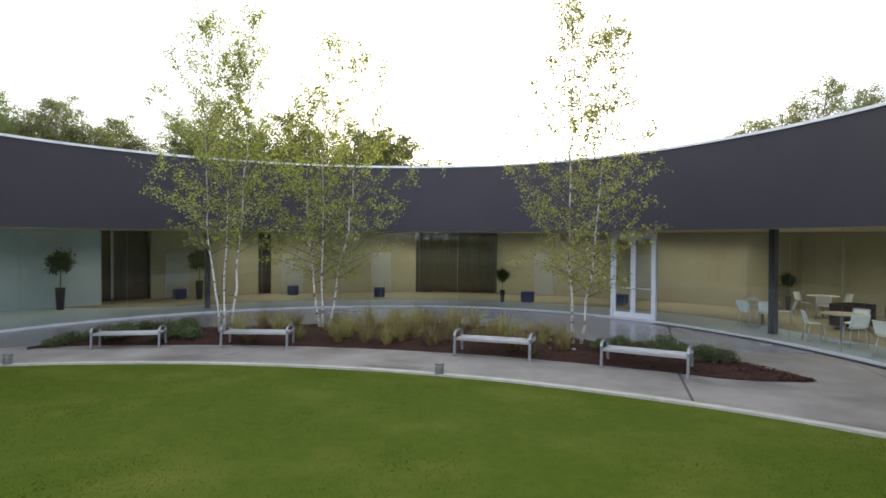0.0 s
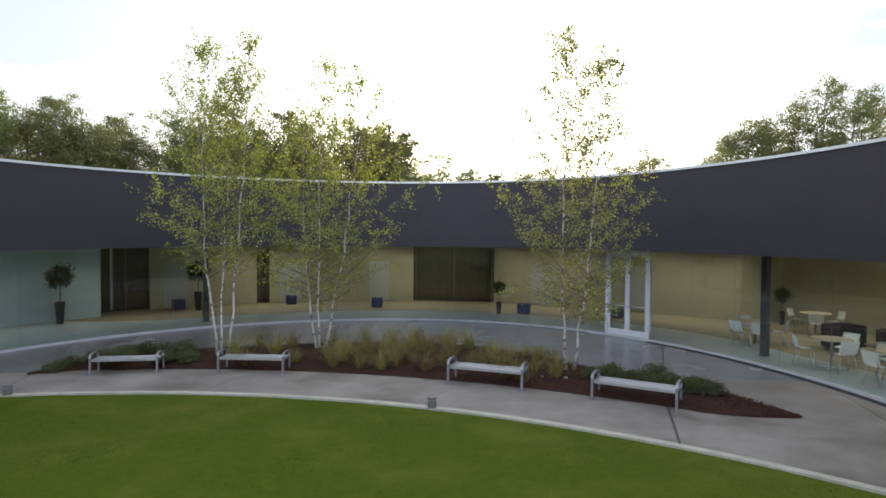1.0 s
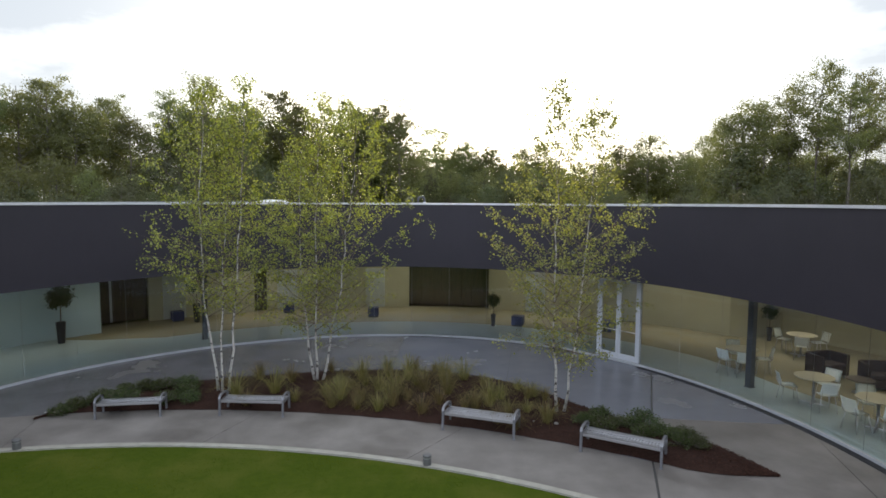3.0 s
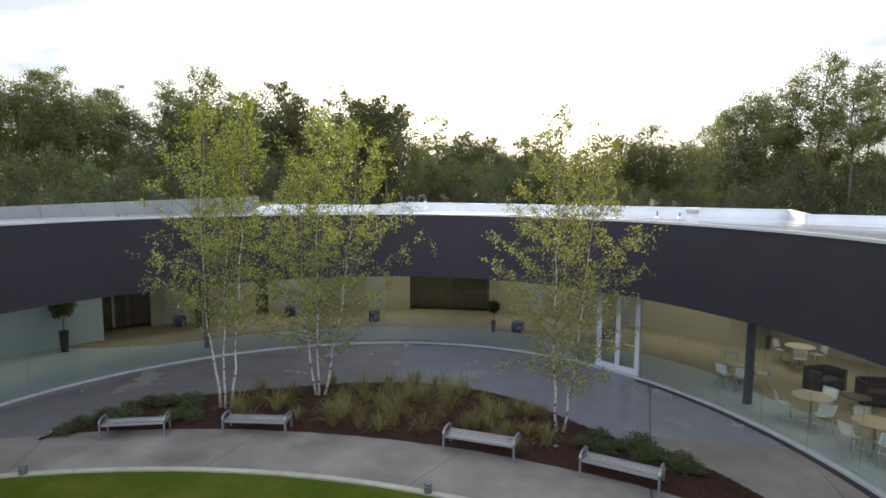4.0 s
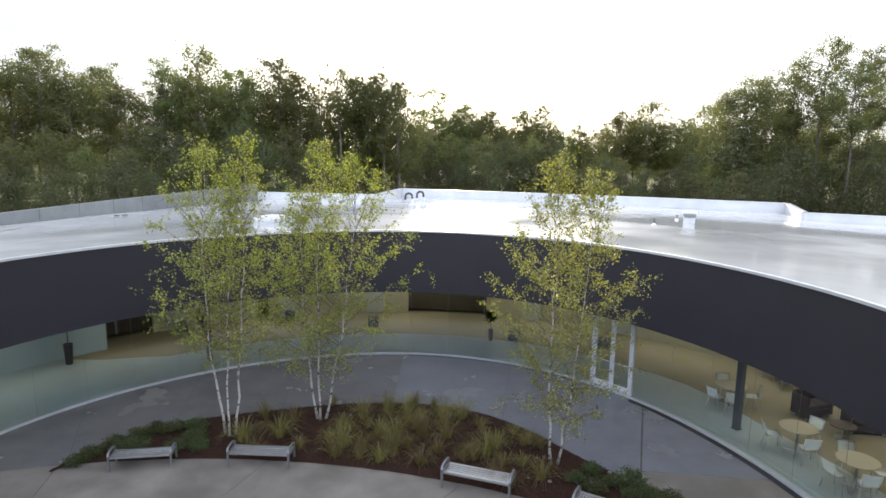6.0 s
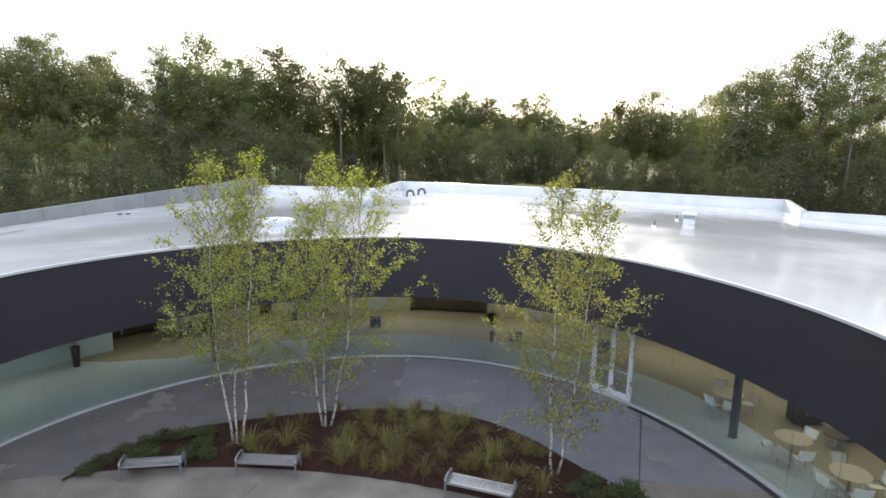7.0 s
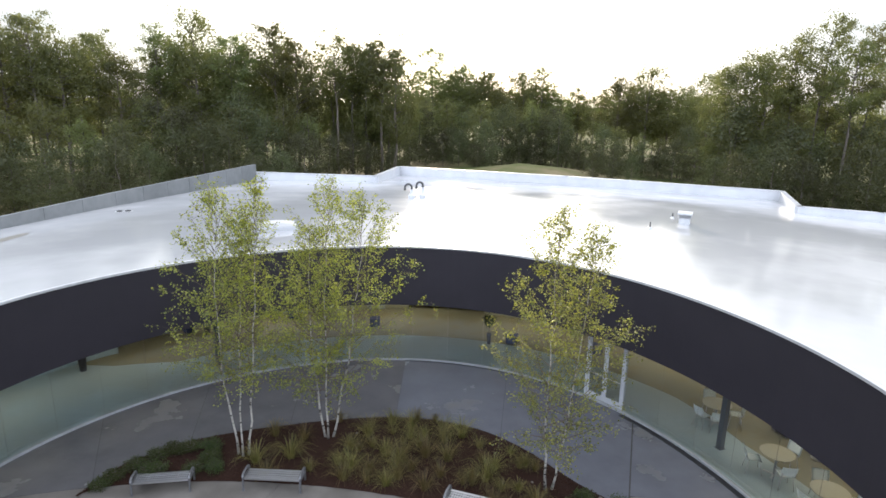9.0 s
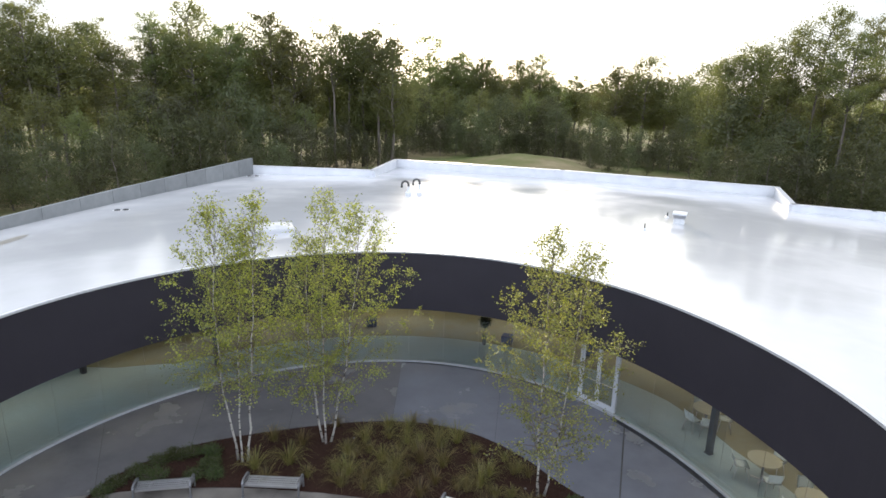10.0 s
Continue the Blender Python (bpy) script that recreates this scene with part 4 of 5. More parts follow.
# ---- benches and lights on the walk ----
def make_bench(m):
    """Backless steel bench: slats between two cast hoops."""
    bench = thing("park_bench", "backless stainless steel slatted bench with cast hoop ends", "bench", m, "benches along the walk")
    length = 1.70
    seat = part("seat", box(bmesh.new(), (length, 0.012, 0.05), (0, -0.245, 0.385)), M_STEEL, bench)
    part("seat_rail", box(bmesh.new(), (length, 0.012, 0.05), (0, 0.245, 0.385)), M_STEEL, bench)
    for k, w in enumerate((0.085, 0.040, 0.040, 0.040, 0.085)):
        y = -0.205 + 0.1025 * k
        part("slat", box(bmesh.new(), (length, w, 0.016), (0, y, 0.405 + 0.010 * ((k - 2) / 2) ** 2), bevel=0.004), M_STEEL, seat)
    for k in range(24):
        part("cross_bar", box(bmesh.new(), (0.034, 0.36, 0.008), (-0.80 + 1.6 * k / 23, 0, 0.399)), M_STEEL, seat)
    for x in (-0.45, 0.45):
        part("seat_brace", box(bmesh.new(), (0.04, 0.47, 0.02), (x, 0, 0.382)), M_STEEL, bench)
    for s in (-1, 1):
        x = s * (length / 2 + 0.028)
        hoop = [(x, -0.29, 0.0), (x, -0.28, 0.2), (x, -0.265, 0.40), (x, -0.275, 0.47), (x, -0.24, 0.53), (x, -0.14, 0.56), (x, 0.0, 0.565),
                (x, 0.14, 0.56), (x, 0.24, 0.53), (x, 0.275, 0.47), (x, 0.265, 0.40), (x, 0.28, 0.2), (x, 0.29, 0.0)]
        part("end_hoop", bar(bmesh.new(), hoop, 0.055, 0.045, (1, 0, 0)), M_ENDCAST, bench, "cast aluminium hoop end")
        part("end_crossbar", box(bmesh.new(), (0.05, 0.45, 0.04), (x, 0, 0.385), bevel=0.008), M_ENDCAST, bench)
        for y in (-0.29, 0.29):
            part("foot", box(bmesh.new(), (0.075, 0.085, 0.014), (x, y, 0.008), bevel=0.004), M_ENDCAST, bench)
    return bench


bench_spots = [(-7.60, 14.52, 9.0), (-4.55, 14.70, -2.3), (1.12, 13.66, -19.0), (4.07, 12.36, -29.0)]
x, y, turn = bench_spots[2]
first = make_bench(pose(x, y, 0.0, 0, 0, turn) @ Matrix.Scale(0.97, 4))
for k in (0, 1, 3):
    x, y, turn = bench_spots[k]
    copy_thing(first, pose(x, y, 0.0, 0, 0, turn) @ Matrix.Scale((0.89, 0.94, 0.97, 0.97)[k], 4))


def make_bollard(m):
    lamp = thing("bollard_light", "short grey cylindrical bollard light beside the lawn kerb", "bollard light", m, "bollard lights")
    part("body", lathe(bmesh.new(), [(0.085, 0), (0.085, 0.13), (0.08, 0.135)], 24), M_BOLLARD, lamp, smooth=False)
    part("lens", lathe(bmesh.new(), [(0.074, 0.136), (0.074, 0.165)], 24), M_DUSTY, lamp)
    part("cap", lathe(bmesh.new(), [(0.09, 0.166), (0.09, 0.20), (0.07, 0.212), (0.0, 0.214)], 24), M_BOLLARD, lamp)
    return lamp


bollards = [lawn_pt(LR + 0.12, p) for p in (18.3, -10.7, -42.0, 48.5)]
first = make_bollard(pose(*bollards[0], 0.035))
for x, y in bollards[1:]:
    copy_thing(first, pose(x, y, 0.035))


# ---- indoors ----
def make_column(m):
    col = thing("column", "square charcoal steel column behind the glass", "column", m, "columns", "structure")
    part("shaft", box(bmesh.new(), (0.18, 0.18, 2.90), (0, 0, 1.482), bevel=0.012), M_COLUMN, col)
    part("base_plate", box(bmesh.new(), (0.24, 0.24, 0.012), (0, 0, 0.027)), M_COLUMN, col)
    return col


col_spots = [(12.0, 24.8), (12.75, 124.5), (12.4, 166.0), (12.0, -9.0)]
first = make_column(pose(*polar(*col_spots[0]), 0, 0, 0, col_spots[0][1]))
for r, a in col_spots[1:]:
    copy_thing(first, pose(*polar(r, a), 0, 0, 0, a))


def make_planter(m, seed=3):
    rng = random.Random(seed)
    tree = thing("potted_topiary", "dark clipped topiary tree in a tall tapered black planter", "potted plant", m, "potted topiaries")
    pot = part("planter", lathe(bmesh.new(), [(0.115, 0.0), (0.12, 0.015), (0.165, 0.76), (0.175, 0.775), (0.175, 0.80), (0.15, 0.80), (0.142, 0.75)], 28), M_POT, tree, smooth=False)
    part("soil", lathe(bmesh.new(), [(0.143, 0.745), (0.0, 0.755)], 20), M_SOIL, pot)
    bm = tube(bmesh.new(), [(0, 0, 0.74), (0.015, 0, 1.1), (0, 0.01, 1.5), (0.01, 0, 1.85)], [0.022, 0.02, 0.018, 0.012], 8)
    verts, faces = [], []
    for _ in range(60):
        d = Vector((rng.gauss(0, 1), rng.gauss(0, 1), rng.gauss(0, 1))).normalized() * rng.uniform(0.24, 0.47)
        tip = Vector((0, 0, 1.75)) + d
        tube(bm, [(0, 0, 1.60), tuple(Vector((0, 0, 1.7)) + d * 0.5), tuple(tip)], [0.008, 0.005, 0.002], 4)
        for _ in range(46):
            p = Vector((0, 0, 1.75)) + d * rng.uniform(0.4, 1.05) + Vector((rng.gauss(0, 0.07), rng.gauss(0, 0.07), rng.gauss(0, 0.06)))
            leaf_quad(verts, faces, p, rng.uniform(0.04, 0.07), rng, 0.2)
    part("stem", bm, M_TRUNK, tree, smooth=True)
    soup("crown", verts, faces, M_TOPIARY, tree)
    return tree


planters = [(15.6, 141.7), (16.3, 123.0)]
first = make_planter(pose(*polar(*planters[0]), 0.02))
for r, a in planters[1:]:
    copy_thing(first, pose(*polar(r, a), 0.02, 0, 0, 70 * a))
for x, y in ((12.75, 22.85), (2.25, 25.2)):
    copy_thing(first, pose(x, y, 0.02, 0, 0, 40) @ Matrix.Scale(0.64, 4))


def make_display(r, a, wide=0.9):
    x, y = polar(17.55, a)
    board = thing("display_panel", "pale blue-grey display panel on the gallery wall", "display panel", pose(x, y, 0, 0, 0, a + 90), "display panels")
    part("panel", box(bmesh.new(), (wide, 0.035, 1.88), (0, 0.0, 1.0), bevel=0.006), M_BOARD, board)
    part("panel_frame", box(bmesh.new(), (wide + 0.04, 0.02, 1.93), (0, -0.028, 1.0)), M_GALV, board)
    x, y = polar(r, a)
    stool = thing("cube_stool", "navy blue upholstered cube stool on the gallery floor", "stool", pose(x, y, 0.02, 0, 0, a + 90), "cube stools")
    part("seat_cube", box(bmesh.new(), (0.48, 0.48, 0.38), (0, 0, 0.24), bevel=0.03), M_NAVY, stool, smooth=False)
    part("plinth", box(bmesh.new(), (0.42, 0.42, 0.05), (0, 0, 0.025)), M_COLUMN, stool)


for r, a in ((17.0, 125.3), (16.9, 108.9), (15.2, 95.0), (14.3, 69.0), (15.1, 54.7)):
    make_display(r, a)


def make_table(m):
    table = thing("round_table", "round cafe table with a light wood top and steel pedestal", "table", m, "cafe tables")
    part("tabletop", lathe(bmesh.new(), [(0.45, 0.715), (0.475, 0.72), (0.48, 0.735), (0.475, 0.745), (0.0, 0.746)], 40), M_TABLE, table)
    part("pedestal", lathe(bmesh.new(), [(0.035, 0.03), (0.035, 0.70), (0.12, 0.714)], 16), M_STEEL, table, smooth=True)
    for k in range(4):
        part("foot", box(bmesh.new(), (0.30, 0.05, 0.028), (0.16, 0, 0.015), pose(0, 0, 0, 0, 0, 45 + 90 * k), 0.006), M_STEEL, table)
    return table


def make_chair(m):
    chair = thing("cafe_chair", "pale aqua moulded plastic cafe chair on thin steel legs", "chair", m, "cafe chairs")

    def sheet(rows, thick):
        bm = bmesh.new()
        grid = [[bm.verts.new(p) for p in row] for row in rows]
        for r0, r1 in zip(grid, grid[1:]):
            for k in range(len(r0) - 1):
                bm.faces.new((r0[k], r0[k + 1], r1[k + 1], r1[k]))
        bmesh.ops.solidify(bm, geom=bm.faces[:], thickness=thick)
        return bm

    seat = [[(-0.21 + 0.42 * i / 6, -0.20 + 0.41 * j / 6, 0.455 + 0.018 * ((i - 3) / 3) ** 2 - 0.02 * max(0, (2 - j) / 2) ** 2) for i in range(7)] for j in range(7)]
    back = [[(-0.215 + 0.43 * i / 6, 0.215 + 0.10 * j / 6 - 0.03 * ((i - 3) / 3) ** 2, 0.50 + 0.32 * j / 6) for i in range(7)] for j in range(7)]
    part("seat", sheet(seat, 0.014), M_CHAIR, chair, smooth=True)
    part("backrest", sheet(back, 0.014), M_CHAIR, chair, smooth=True)
    for x in (-1, 1):
        part("back_post", tube(bmesh.new(), [(x * 0.17, 0.15, 0.44), (x * 0.18, 0.225, 0.50), (x * 0.18, 0.25, 0.62)], 0.011), M_STEEL, chair, smooth=True)
        for y in (-1, 1):
            part("leg", tube(bmesh.new(), [(x * 0.16, y * 0.15, 0.445), (x * 0.215, y * 0.22, 0.0)], 0.011), M_STEEL, chair, smooth=True)
    return chair


tables = [(10.10, 15.67, (28, 165, 263)), (9.62, 18.62, (82, 205, 250, 340)), (10.55, 13.90, (73, 193, 255, 351)), (12.68, 20.64, (0, 120, 240)), (11.3, 11.2, (30, 140, 260))]
first_table = first_chair = None
for x, y, turns in tables:
    m = pose(x, y, 0.02)
    if first_table is None:
        first_table = make_table(m)
    else:
        copy_thing(first_table, m)
    for t in turns:
        d = 0.61
        m = pose(x + d * math.cos(radians(t)), y + d * math.sin(radians(t)), 0.02, 0, 0, t - 90)
        if first_chair is None:
            first_chair = make_chair(m)
        else:
            copy_thing(first_chair, m)


def make_sofa(m):
    sofa = thing("lounge_sofa", "dark brown high-backed upholstered lounge sofa", "sofa", m, "lounge sofas")
    part("base", box(bmesh.new(), (1.22, 0.72, 0.24), (0, 0, 0.22), bevel=0.03), M_SOFA, sofa)
    for x in (-0.30, 0.30):
        part("seat_cushion", box(bmesh.new(), (0.58, 0.62, 0.15), (x, -0.05, 0.42), bevel=0.04), M_SOFA, sofa)
    bm = bmesh.new()
    strip_solid(bm, [(-0.62, -0.38), (-0.63, 0.0), (-0.60, 0.32), (-0.46, 0.40), (0.0, 0.42), (0.46, 0.40), (0.60, 0.32), (0.63, 0.0), (0.62, -0.38)],
                [(-0.72, -0.38), (-0.74, 0.02), (-0.69, 0.40), (-0.50, 0.52), (0.0, 0.54), (0.50, 0.52), (0.69, 0.40), (0.74, 0.02), (0.72, -0.38)], 0.10, 0.80)
    part("backrest", bm, M_SOFA, sofa)
    for x in (-0.6, 0.6):
        for y in (-0.28, 0.28):
            part("leg", box(bmesh.new(), (0.05, 0.05, 0.10), (x, y, 0.05)), M_STEEL, sofa)
    return sofa


first = make_sofa(pose(11.95, 18.05, 0.02, 0, 0, 18) @ Matrix.Diagonal((0.74, 0.80, 0.92, 1)))
copy_thing(first, pose(12.85, 16.95, 0.02, 0, 0, -8))
copy_thing(first, pose(13.3, 13.1, 0.02, 0, 0, 100))


def make_low_table():
    t = thing("coffee_table", "low round dark wooden coffee table by the sofas", "table", pose(11.95, 16.55, 0.02))
    part("tabletop", lathe(bmesh.new(), [(0.33, 0.38), (0.35, 0.385), (0.35, 0.41), (0.0, 0.412)], 28), M_DARKWOOD, t)
    part("pedestal", lathe(bmesh.new(), [(0.2, 0), (0.2, 0.015), (0.03, 0.03), (0.03, 0.38)], 20), M_STEEL, t)


make_low_table()


# ceiling lights indoors, and added fill lights
def make_downlights():
    first = None
    for a in range(4, 172, 8):
        for r in (13.6, 16.2):
            m = pose(*polar(r, a + (2 if r > 15 else 0)), 2.949)
            if first is None:
                first = thing("downlight", "small round warm recessed downlight in the ceiling", "ceiling light", m, "downlights")
                part("trim_ring", lathe(bmesh.new(), [(0.10, -0.012), (0.10, 0.0), (0.075, 0.0), (0.075, -0.010)], 20), M_WHITEFRAME, first)
                part("lens", lathe(bmesh.new(), [(0.0, -0.006), (0.074, -0.005)], 20), M_DOWN, first)
            else:
                copy_thing(first, m)
    # added area fills, no fixtures; the 12.9 m pair replaces daylight on the chairs
    for r, a, power in ((12.9, 2, 0.55), (12.9, 20, 0.55), (16.6, 8, 1.0), (16.6, 28, 1.0), (16.3, 46, 1.0), (16.3, 68, 1.0), (16.3, 90, 1.0), (16.3, 112, 1.0), (14.6, 134, 0.6), (14.6, 156, 0.6)):
        lamp = new("gallery_lamp", bpy.data.lights.new("gallery_lamp", "AREA"))
        lamp.data.shape, lamp.data.size, lamp.data.size_y, lamp.data.spread = "RECTANGLE", 4.4, 1.5, radians(130)
        lamp.data.energy, lamp.data.color = INDOOR * power, (1.0, 0.90, 0.70)
        lamp.matrix_world = pose(*polar(r, a), 2.90, 0, 0, a + 90)
    cove = thing("cove_light", "warm linear cove light above the cafe", "ceiling light")
    part("strip", strip_solid(bmesh.new(), bend(lambda th: 14.3, 0, 2, 15, wings=False), bend(lambda th: 14.5, 0, 2, 15, wings=False), 2.90, 2.948), M_COVE, cove)


INDOOR = 29.0
make_downlights()


def make_stones():
    """A few pale stones lying in the mulch."""
    rng = random.Random(8)
    for x, y, r in STONES:
        bm = bmesh.new()
        bmesh.ops.create_icosphere(bm, subdivisions=2, radius=r)
        for v in bm.verts:
            v.co *= 1 + 0.25 * noise.noise(v.co * 9 + Vector((x, y, 0)))
            v.co.z *= 0.6
        stone = finish("pale_stone", bm, M_SLAB, smooth=True)
        stone.matrix_world = pose(x, y, bed_z(x, y) + 0.3 * r, 0, 0, rng.uniform(0, 360))
        tagged(stone, "small pale stone lying on the bark mulch", "stone", "stones in the bed")


STONES = [(2.8, 13.95, 0.05), (2.9, 13.75, 0.06), (4.55, 14.3, 0.06), (2.4, 13.9, 0.035), (2.75, 14.9, 0.04), (-2.6, 17.3, 0.045)]
make_stones()


# ---- things on the roof ----
def make_gooseneck(x, y, h, turn):
    z = roof_z(x, y)
    v = thing("gooseneck_vent", "curved metal gooseneck vent pipe on the white roof", "roof vent", pose(x, y, z, 0, 0, turn), "gooseneck vents")
    pts = [(0, 0, 0.0), (0, 0, h - 0.3)] + [(-0.22 + 0.22 * math.cos(radians(q)), 0, h - 0.3 + 0.22 * math.sin(radians(q))) for q in range(15, 200, 15)] + [(-0.45, 0, h - 0.48)]
    part("pipe", tube(bmesh.new(), pts, 0.07, 12), M_DARKPIPE, v, smooth=True)
    part("curb", lathe(bmesh.new(), [(0.22, -0.02), (0.22, 0.24), (0.13, 0.32), (0.092, 0.40), (0.088, h - 0.42)], 20), M_VENTWHITE, v)


make_gooseneck(-1.95, 38.0, 1.05, 10)
make_gooseneck(-1.25, 38.4, 1.16, 20)


def make_roof_things():
    x, y = 13.0, 31.3
    v = thing("roof_exhaust_fan", "low white box exhaust fan with a louvred cap on the roof", "roof vent", pose(x, y, roof_z(x, y), 0, 0, -25))
    part("curb", box(bmesh.new(), (0.55, 0.55, 0.32), (0, 0, 0.14), bevel=0.015), M_VENTWHITE, v)
    for k in range(3):
        part("louvre", box(bmesh.new(), (0.66, 0.66, 0.025), (0, 0, 0.34 + 0.055 * k)), M_GALV, v)
    part("cap", box(bmesh.new(), (0.72, 0.72, 0.11), (0, 0, 0.54), bevel=0.03), M_VENTWHITE, v)
    for x, y, h in ((10.3, 28.8, 0.34), (13.0, 33.0, 0.3)):
        p = thing("vent_pipe", "thin dark vent pipe standing on the roof", "roof vent", pose(x, y, roof_z(x, y)), "vent pipes")
        part("pipe", tube(bmesh.new(), [(0, 0, -0.02), (0, 0, h)], 0.035, 10), M_DARKPIPE, p)
        part("flashing", lathe(bmesh.new(), [(0.12, -0.005), (0.11, 0.02), (0.045, 0.10)], 14), M_VENTWHITE, p)
    for x, y in ((-17.3, 31.5), (-16.9, 31.6), (-15.6, 48.7), (-15.0, 48.8)):
        d = thing("roof_drain", "domed dark roof drain strainer in the membrane", "roof drain", pose(x, y, roof_z(x, y)), "roof drains")
        part("strainer", lathe(bmesh.new(), [(0.17, -0.01), (0.16, 0.03), (0.10, 0.07), (0.0, 0.09)], 16), M_DARKPIPE, d)
        part("flange", lathe(bmesh.new(), [(0.24, -0.01), (0.23, 0.012), (0.18, 0.014)], 20), M_GALV, d)
    x, y = -7.3, 25.9
    s = thing("roof_skylight", "low white domed skylight on the roof", "skylight", pose(x, y, roof_z(x, y), 0, 0, 20))
    part("curb", box(bmesh.new(), (1.7, 1.3, 0.22), (0, 0, 0.09), bevel=0.02), M_ROOF, s)
    bm = bmesh.new()
    n = 12
    grid = [[bm.verts.new((-0.80 + 1.6 * i / n, -0.6 + 1.2 * j / n, 0.202 + 0.16 * (math.sin(math.pi * i / n) * math.sin(math.pi * j / n)) ** 0.5)) for i in range(n + 1)] for j in range(n + 1)]
    for r0, r1 in zip(grid, grid[1:]):
        for k in range(n):
            bm.faces.new((r0[k], r0[k + 1], r1[k + 1], r1[k]))
    part("dome", bm, M_LENS, s, "milky acrylic dome", True)
    x, y = -17.9, 23.6
    verts, faces = [], []
    for k in range(28):
        a = k * math.tau / 28
        r = 1 + 0.25 * noise.noise((math.cos(a) * 2, math.sin(a) * 2, 5))
        px, py = x + 0.30 * r * math.cos(a), y + 1.6 * r * math.sin(a)
        verts.append((px, py, roof_z(px, py) + 0.008))
    faces.append(tuple(range(28)))
    tagged(soup("silt_stain", verts, faces, M_PUDDLE), "grey-brown silt stain dried on the roof membrane", "stain", kind="structure")


make_roof_things()


# ---- woods ----
def forest_tree(kind, seed, height, dense=1.0):
    """One tree: trunk with limbs, and a lumpy crown of small leaf clumps with gaps."""
    rng = np.random.default_rng(seed)
    label = {"pine": "tall pine with a bare trunk and an open dark crown", "oak": "broadleaved tree with a full dull green crown",
             "under": "bushy young tree at the edge of the woods"}[kind]
    tree = thing({"pine": "pine_tree", "oak": "broadleaf_tree", "under": "young_tree"}[kind], label, "tree", pose(0, 0, -60), "woods")
    bm = bmesh.new()
    sway = rng.uniform(-0.7, 0.7)
    pts = [Vector((sway * (i / 8) ** 2 + rng.normal(0, 0.07), rng.normal(0, 0.07), height * 0.90 * i / 8)) for i in range(9)]
    r0 = height * (0.0105 if kind != "oak" else 0.013)
    tube(bm, pts, [r0 * (1 - 0.85 * i / 8) for i in range(9)], 8)
    # crown: middle height, half height, half width, clumps, leaves a clump, leaf size, clump size
    mid, tall, wide, clumps, cards, size, puff = {"pine": (0.75, 0.235, 0.165, 70, 92, 0.165, 0.021), "oak": (0.60, 0.385, 0.200, 130, 90, 0.17, 0.025),
                                                  "under": (0.50, 0.47, 0.330, 60, 72, 0.205, 0.055)}[kind]
    lobes = [rng.normal(0, 1, 3) for _ in range(5)]
    lobes = [d / np.linalg.norm(d) for d in lobes]
    leaves, facing = [], []
    for k in range(clumps):
        d = rng.normal(0, 1, 3)
        d /= np.linalg.norm(d)
        bulge = 0.80 + 0.30 * max(0.0, max(float(d @ q) for q in lobes)) ** 3 + 0.10 * rng.normal()
        depth = rng.uniform(0.30, 1.0) ** 0.45
        taper = 1.0 if kind == "oak" else (1.0 - 0.30 * d[2] if kind == "under" else 1.0 + 0.10 * d[2])
        tip = Vector((d[0] * wide * taper * bulge * depth, d[1] * wide * taper * bulge * depth, mid + d[2] * tall * min(bulge, 1.04) * depth)) * height
        f = min(max(tip.z / height - rng.uniform(0.04, 0.12), 0.02), 0.88) / 0.90 * 8
        i = min(int(f), 7)
        p = pts[i].lerp(pts[i + 1], f - i)
        tip += Vector((p.x, p.y, 0))
        if k % (2 if kind == "pine" else 5) == 0:
            tube(bm, [tuple(p), tuple(p.lerp(tip, 0.55) - Vector((0, 0, 0.01 * height))), tuple(tip)], [r0 * 0.22, r0 * 0.14, 0.015], 3)
        n = int(cards * dense)
        blob = height * puff * rng.uniform(0.65, 1.35)
        c = np.array(tip)[None] + (np.array(p) - np.array(tip))[None] * (rng.random((n, 1)) ** 2.5 * 0.55)
        c = c + np.clip(rng.normal(0, 1, (n, 3)), -2.2, 2.2) * np.array([blob, blob, blob * (0.55 if kind == "pine" else 0.8)])
        leaves.append(c)
        away = c - np.array(tip)[None]
        facing.append(away / (np.linalg.norm(away, axis=1)[:, None] + 1e-6))
    c = np.concatenate(leaves)
    c[:, 2] = np.maximum(c[:, 2], 0.12 + 0.3 * rng.random(len(c)))
    n = len(c)
    # the leaves face mostly outwards from their clump and from the crown, with a scatter
    out = (c - np.array([0, 0, mid * height])[None]) / np.array([wide, wide, tall])[None]
    out = 0.5 * out / np.linalg.norm(out, axis=1)[:, None] + 0.8 * np.concatenate(facing) + 0.4 * rng.normal(0, 1, (n, 3))
    u = np.cross(out, rng.normal(0, 1, (n, 3)))
    u /= np.linalg.norm(u, axis=1)[:, None]
    w = np.cross(out, u)
    w /= np.linalg.norm(w, axis=1)[:, None]
    s = rng.uniform(0.6, 1.25, (n, 1)) * size * (height / 18) ** 0.5 / dense ** 0.45
    v = np.stack([c - u * s * 0.55 - w * s * 0.45, c + u * s * 0.65, c - u * s * 0.4 + w * s * 0.55], 1)
    part("trunk", bm, M_TRUNK, tree)
    soup("crown", v.reshape(-1, 3).tolist(), np.arange(n * 3).reshape(-1, 3).tolist(), {"pine": M_PINE, "oak": M_OAK, "under": M_UNDER}[kind], tree)
    return tree


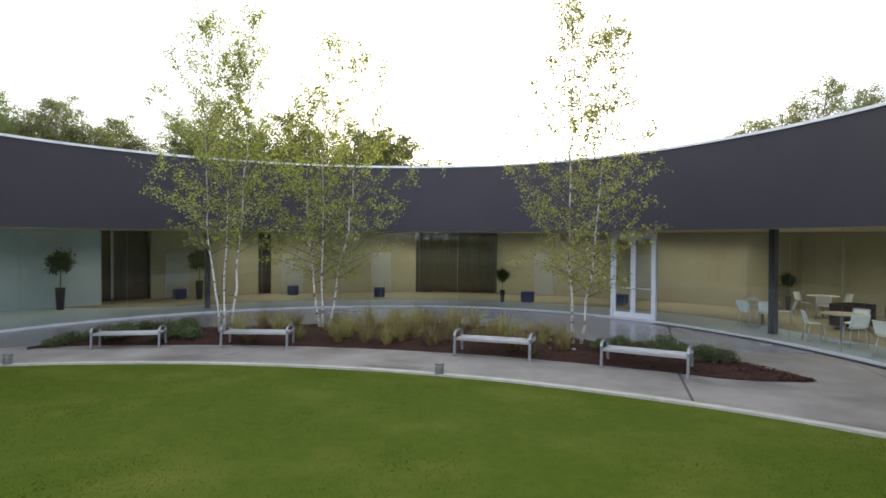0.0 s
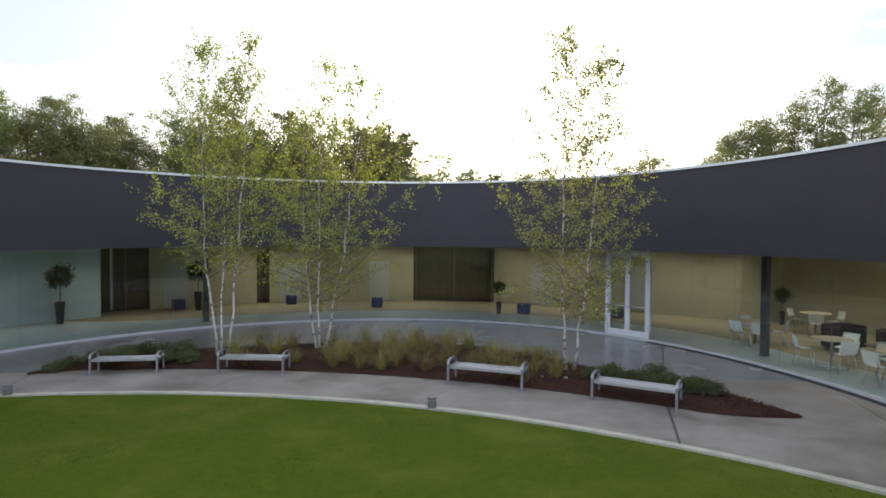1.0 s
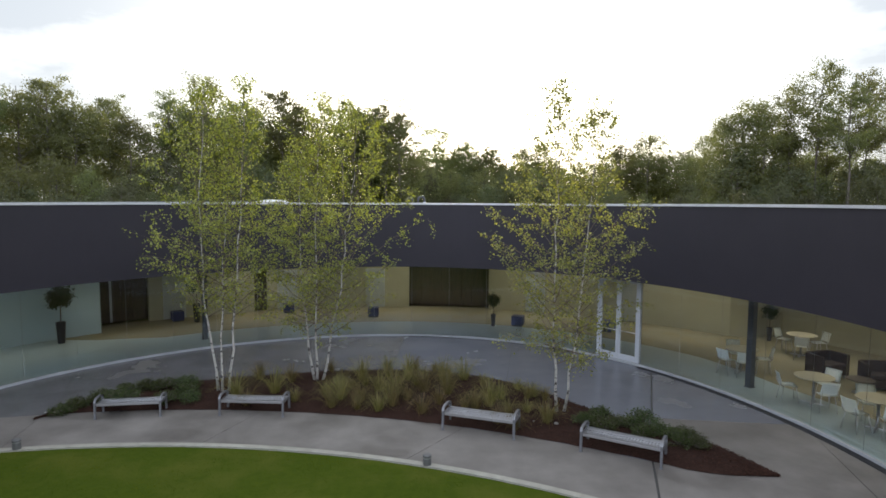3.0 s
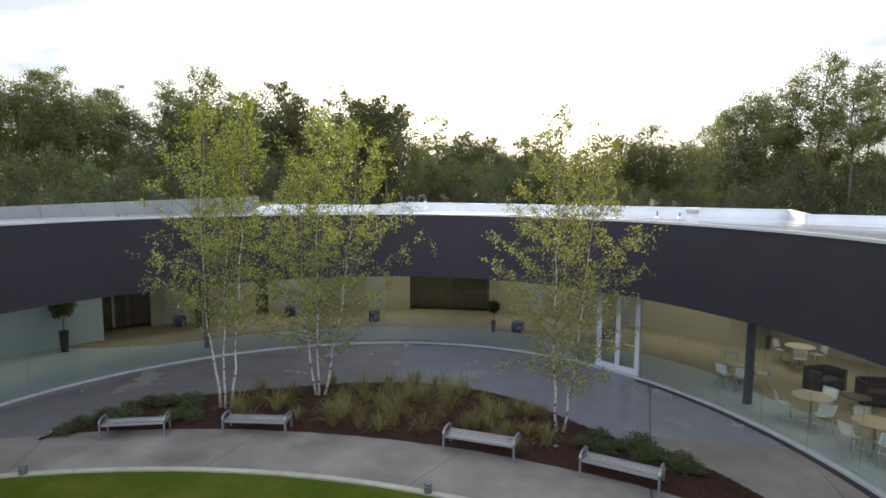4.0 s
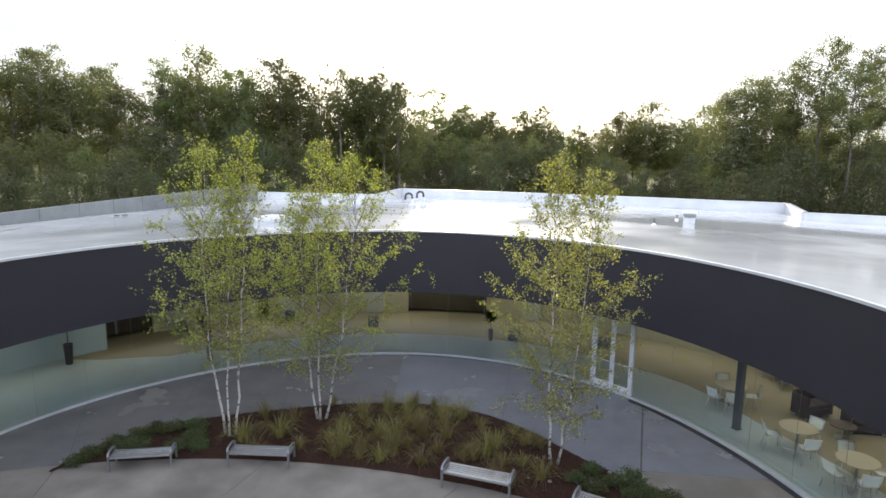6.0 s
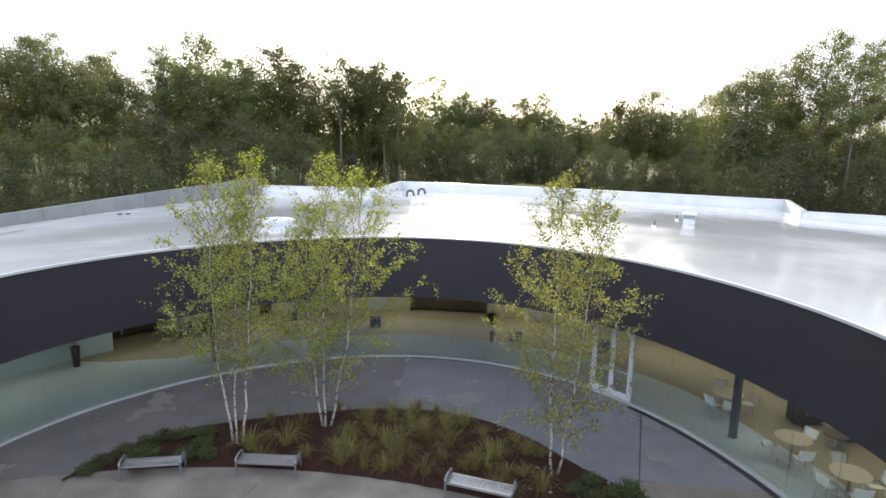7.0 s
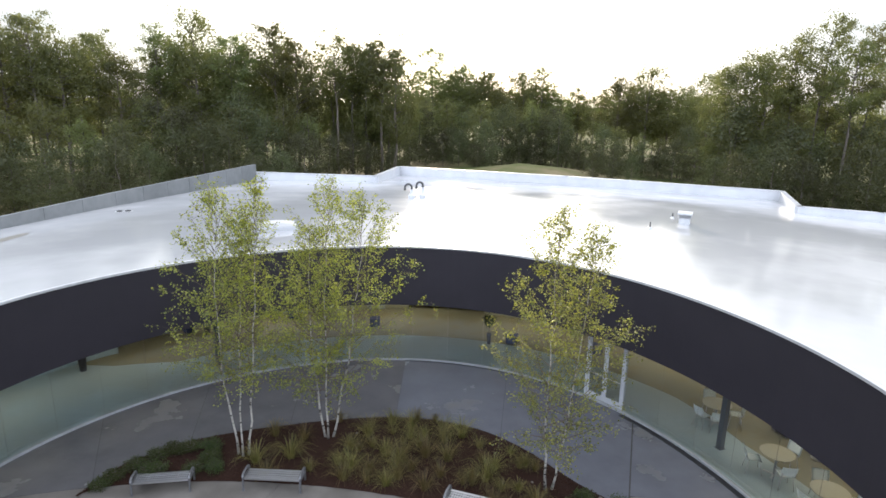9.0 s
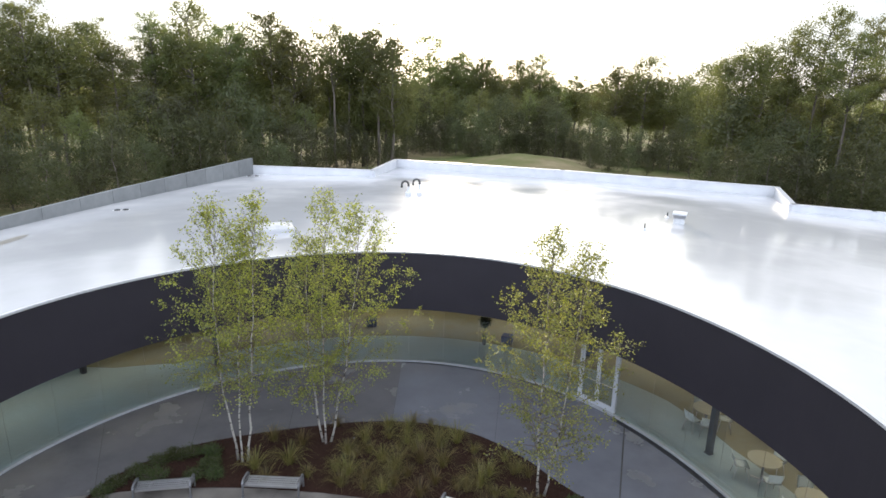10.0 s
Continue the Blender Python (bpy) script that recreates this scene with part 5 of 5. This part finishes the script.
SKYLINE = [(-38.0, 86, 18.6), (-35.6, 86, 18.8), (-33.6, 86, 18.8), (-31.8, 86, 17.5), (-29.3, 86, 17.4), (-27.8, 86, 15.6), (-24.7, 86, 18.3), (-21.6, 86, 19.5), (-19.2, 86, 17.6),
           (-18.0, 86, 18.1), (-15.3, 86, 19.5), (-13.4, 86, 18.0), (-9.9, 86, 19.7), (-7.3, 86, 18.7), (-5.8, 86, 19.1), (-4.5, 86, 16.9), (-3.2, 100, 12.0), (-2.6, 110, 12.0), (-0.9, 150, 21.2), (0.8, 150, 17.4), (1.8, 150, 17.6),
           (3.6, 150, 18.0), (7.3, 150, 17.6), (8.8, 150, 17.3), (10.7, 150, 12.4), (12.4, 150, 13.4), (15.9, 120, 15.4), (18.3, 120, 15.4), (20.2, 120, 13.0), (22.0, 115, 13.0), (23.4, 105, 13.6),
           (24.6, 80, 13.6), (25.8, 80, 15.6), (27.6, 80, 17.6), (29.4, 80, 18.4), (31.3, 80, 20.7), (34.8, 80, 19.3), (37.2, 80, 18.8)]


def skyline(az):
    for (a0, d0, h0), (a1, d1, h1) in zip(SKYLINE, SKYLINE[1:]):
        if a0 <= az <= a1:
            f = (az - a0) / (a1 - a0)
            return d0 + (d1 - d0) * f, h0 + (h1 - h0) * f
    return (86, 17.0) if az < 0 else (80, 18.0)


def make_woods():
    rng = random.Random(21)
    stock = {"pine": [forest_tree("pine", 100 + i, 20.0) for i in range(4)], "oak": [forest_tree("oak", 200 + i, 17.0) for i in range(5)],
             "under": [forest_tree("under", 300 + i, 8.0) for i in range(4)],
             "brush": [forest_tree("under", 350 + i, 8.0, 0.27) for i in range(3)],
             "mid": [forest_tree("oak", 500 + i, 17.0, 0.33) for i in range(4)],
             "far": [forest_tree("oak", 400 + i, 17.0, 0.11) for i in range(3)]}
    used = set()

    def plant(kind, az, dist, height, slim=1.0):
        x, y = dist * math.sin(radians(az)), dist * math.cos(radians(az))
        i = rng.randrange(len(stock[kind]))
        src = stock[kind][i]
        s = height / {"pine": 20.0, "oak": 17.0, "under": 8.0, "brush": 8.0, "far": 17.0, "mid": 17.0}[kind]
        m = pose(x, y, -0.2, 0, 0, rng.uniform(0, 360)) @ Matrix.Diagonal((s * slim * rng.uniform(0.9, 1.15), s * slim * rng.uniform(0.9, 1.15), s, 1))
        if (kind, i) not in used:
            used.add((kind, i))
            src.matrix_world = m
        else:
            copy_thing(src, m).matrix_world = m

    # the trees that make the skyline, then those behind and below them
    for k, (az, d, h) in enumerate(SKYLINE):
        tall = az > 28 or (k % 2 == 0 and d < 100)
        plant("pine" if tall else "oak", az, d + rng.uniform(-2, 2), h + (3.0 if d > 100 else 2.0 if az < -27 else 1.0 if h < 13 else 2.3 if az < 27 else 1.2), 0.92 if az > 28 else 1.35 if d > 100 else 1.0)
    az = -46.0
    while az < 46:
        d, h = skyline(az)
        open_wood = 28.5 < az < 37
        if not open_wood or rng.random() < 0.2:
            plant("pine" if open_wood else rng.choice(["oak", "oak", "pine"] if d < 100 else ["oak"]), az, d + rng.uniform(2, 8), h * (rng.uniform(0.93, 1.06) if az < -4 else rng.uniform(0.74, 0.95)) * (1.12 if d > 100 else 1.0))
        if open_wood:
            plant("mid", az + rng.uniform(-0.7, 0.7), d + rng.uniform(16, 26), h * rng.uniform(0.64, 0.72), 1.3)
        plant("mid", az + rng.uniform(-0.7, 0.7), d + rng.uniform(9, 18), h * (rng.uniform(0.56, 0.68) if open_wood else rng.uniform(0.7, 0.86)))
        az += 1.7 * 86 / d
    # the dense edge of the woods
    az = -46.0
    while az < 46:
        d, h = skyline(az)
        near = (109 - (0.5 if az < 8 else 0.62) * (az - 8) ** 2 if 2 < az < 14 else min(d, 108 if az < 14 else 94)) - (12 if az < -12 else 0) - (8 if az < -27 else 0) - (8 if az > 24 else 0)
        clear = 2 < az < 14
        low = 0.72 if 11 < az < 24 else 1.0
        plant("under", az, near + (rng.uniform(1, 4) if clear else -rng.uniform(0, 6)), rng.uniform(4.0, 10.0) * low)
        for k in range(3):
            plant("brush", az + 0.64 * k + rng.uniform(-0.3, 0.3), near + rng.uniform(0, 5), rng.uniform(2.6, 5.4))
        plant("under", az + 0.9, near + rng.uniform(2, 6), rng.uniform(7, 13.0) * low)
        if az > 27 and rng.random() < 0.12:
            plant("pine", az + rng.uniform(-0.5, 0.5), near + rng.uniform(0, 4), h * rng.uniform(0.8, 0.97))
        plant("mid", az + 0.4, near + rng.uniform(4, 9), min(h * (0.58 if az > 28 else 0.78), 12.5) * rng.uniform(0.75, 1.0) * low)
        az += 1.9 * 86 / near
    # unseen ring of trees all round; added brush keeps low sky out of the glass
    az = 48.0
    while az < 312:
        d = 75 + rng.uniform(-6, 14)
        plant("far", az, d, rng.uniform(14, 20))
        plant("far", az + 2, d - 5, rng.uniform(6, 10))
        for k in range(2):
            plant("brush", az + 2.1 * k, d - 8, rng.uniform(5, 8), 1.3)
        az += 4.2


make_woods()
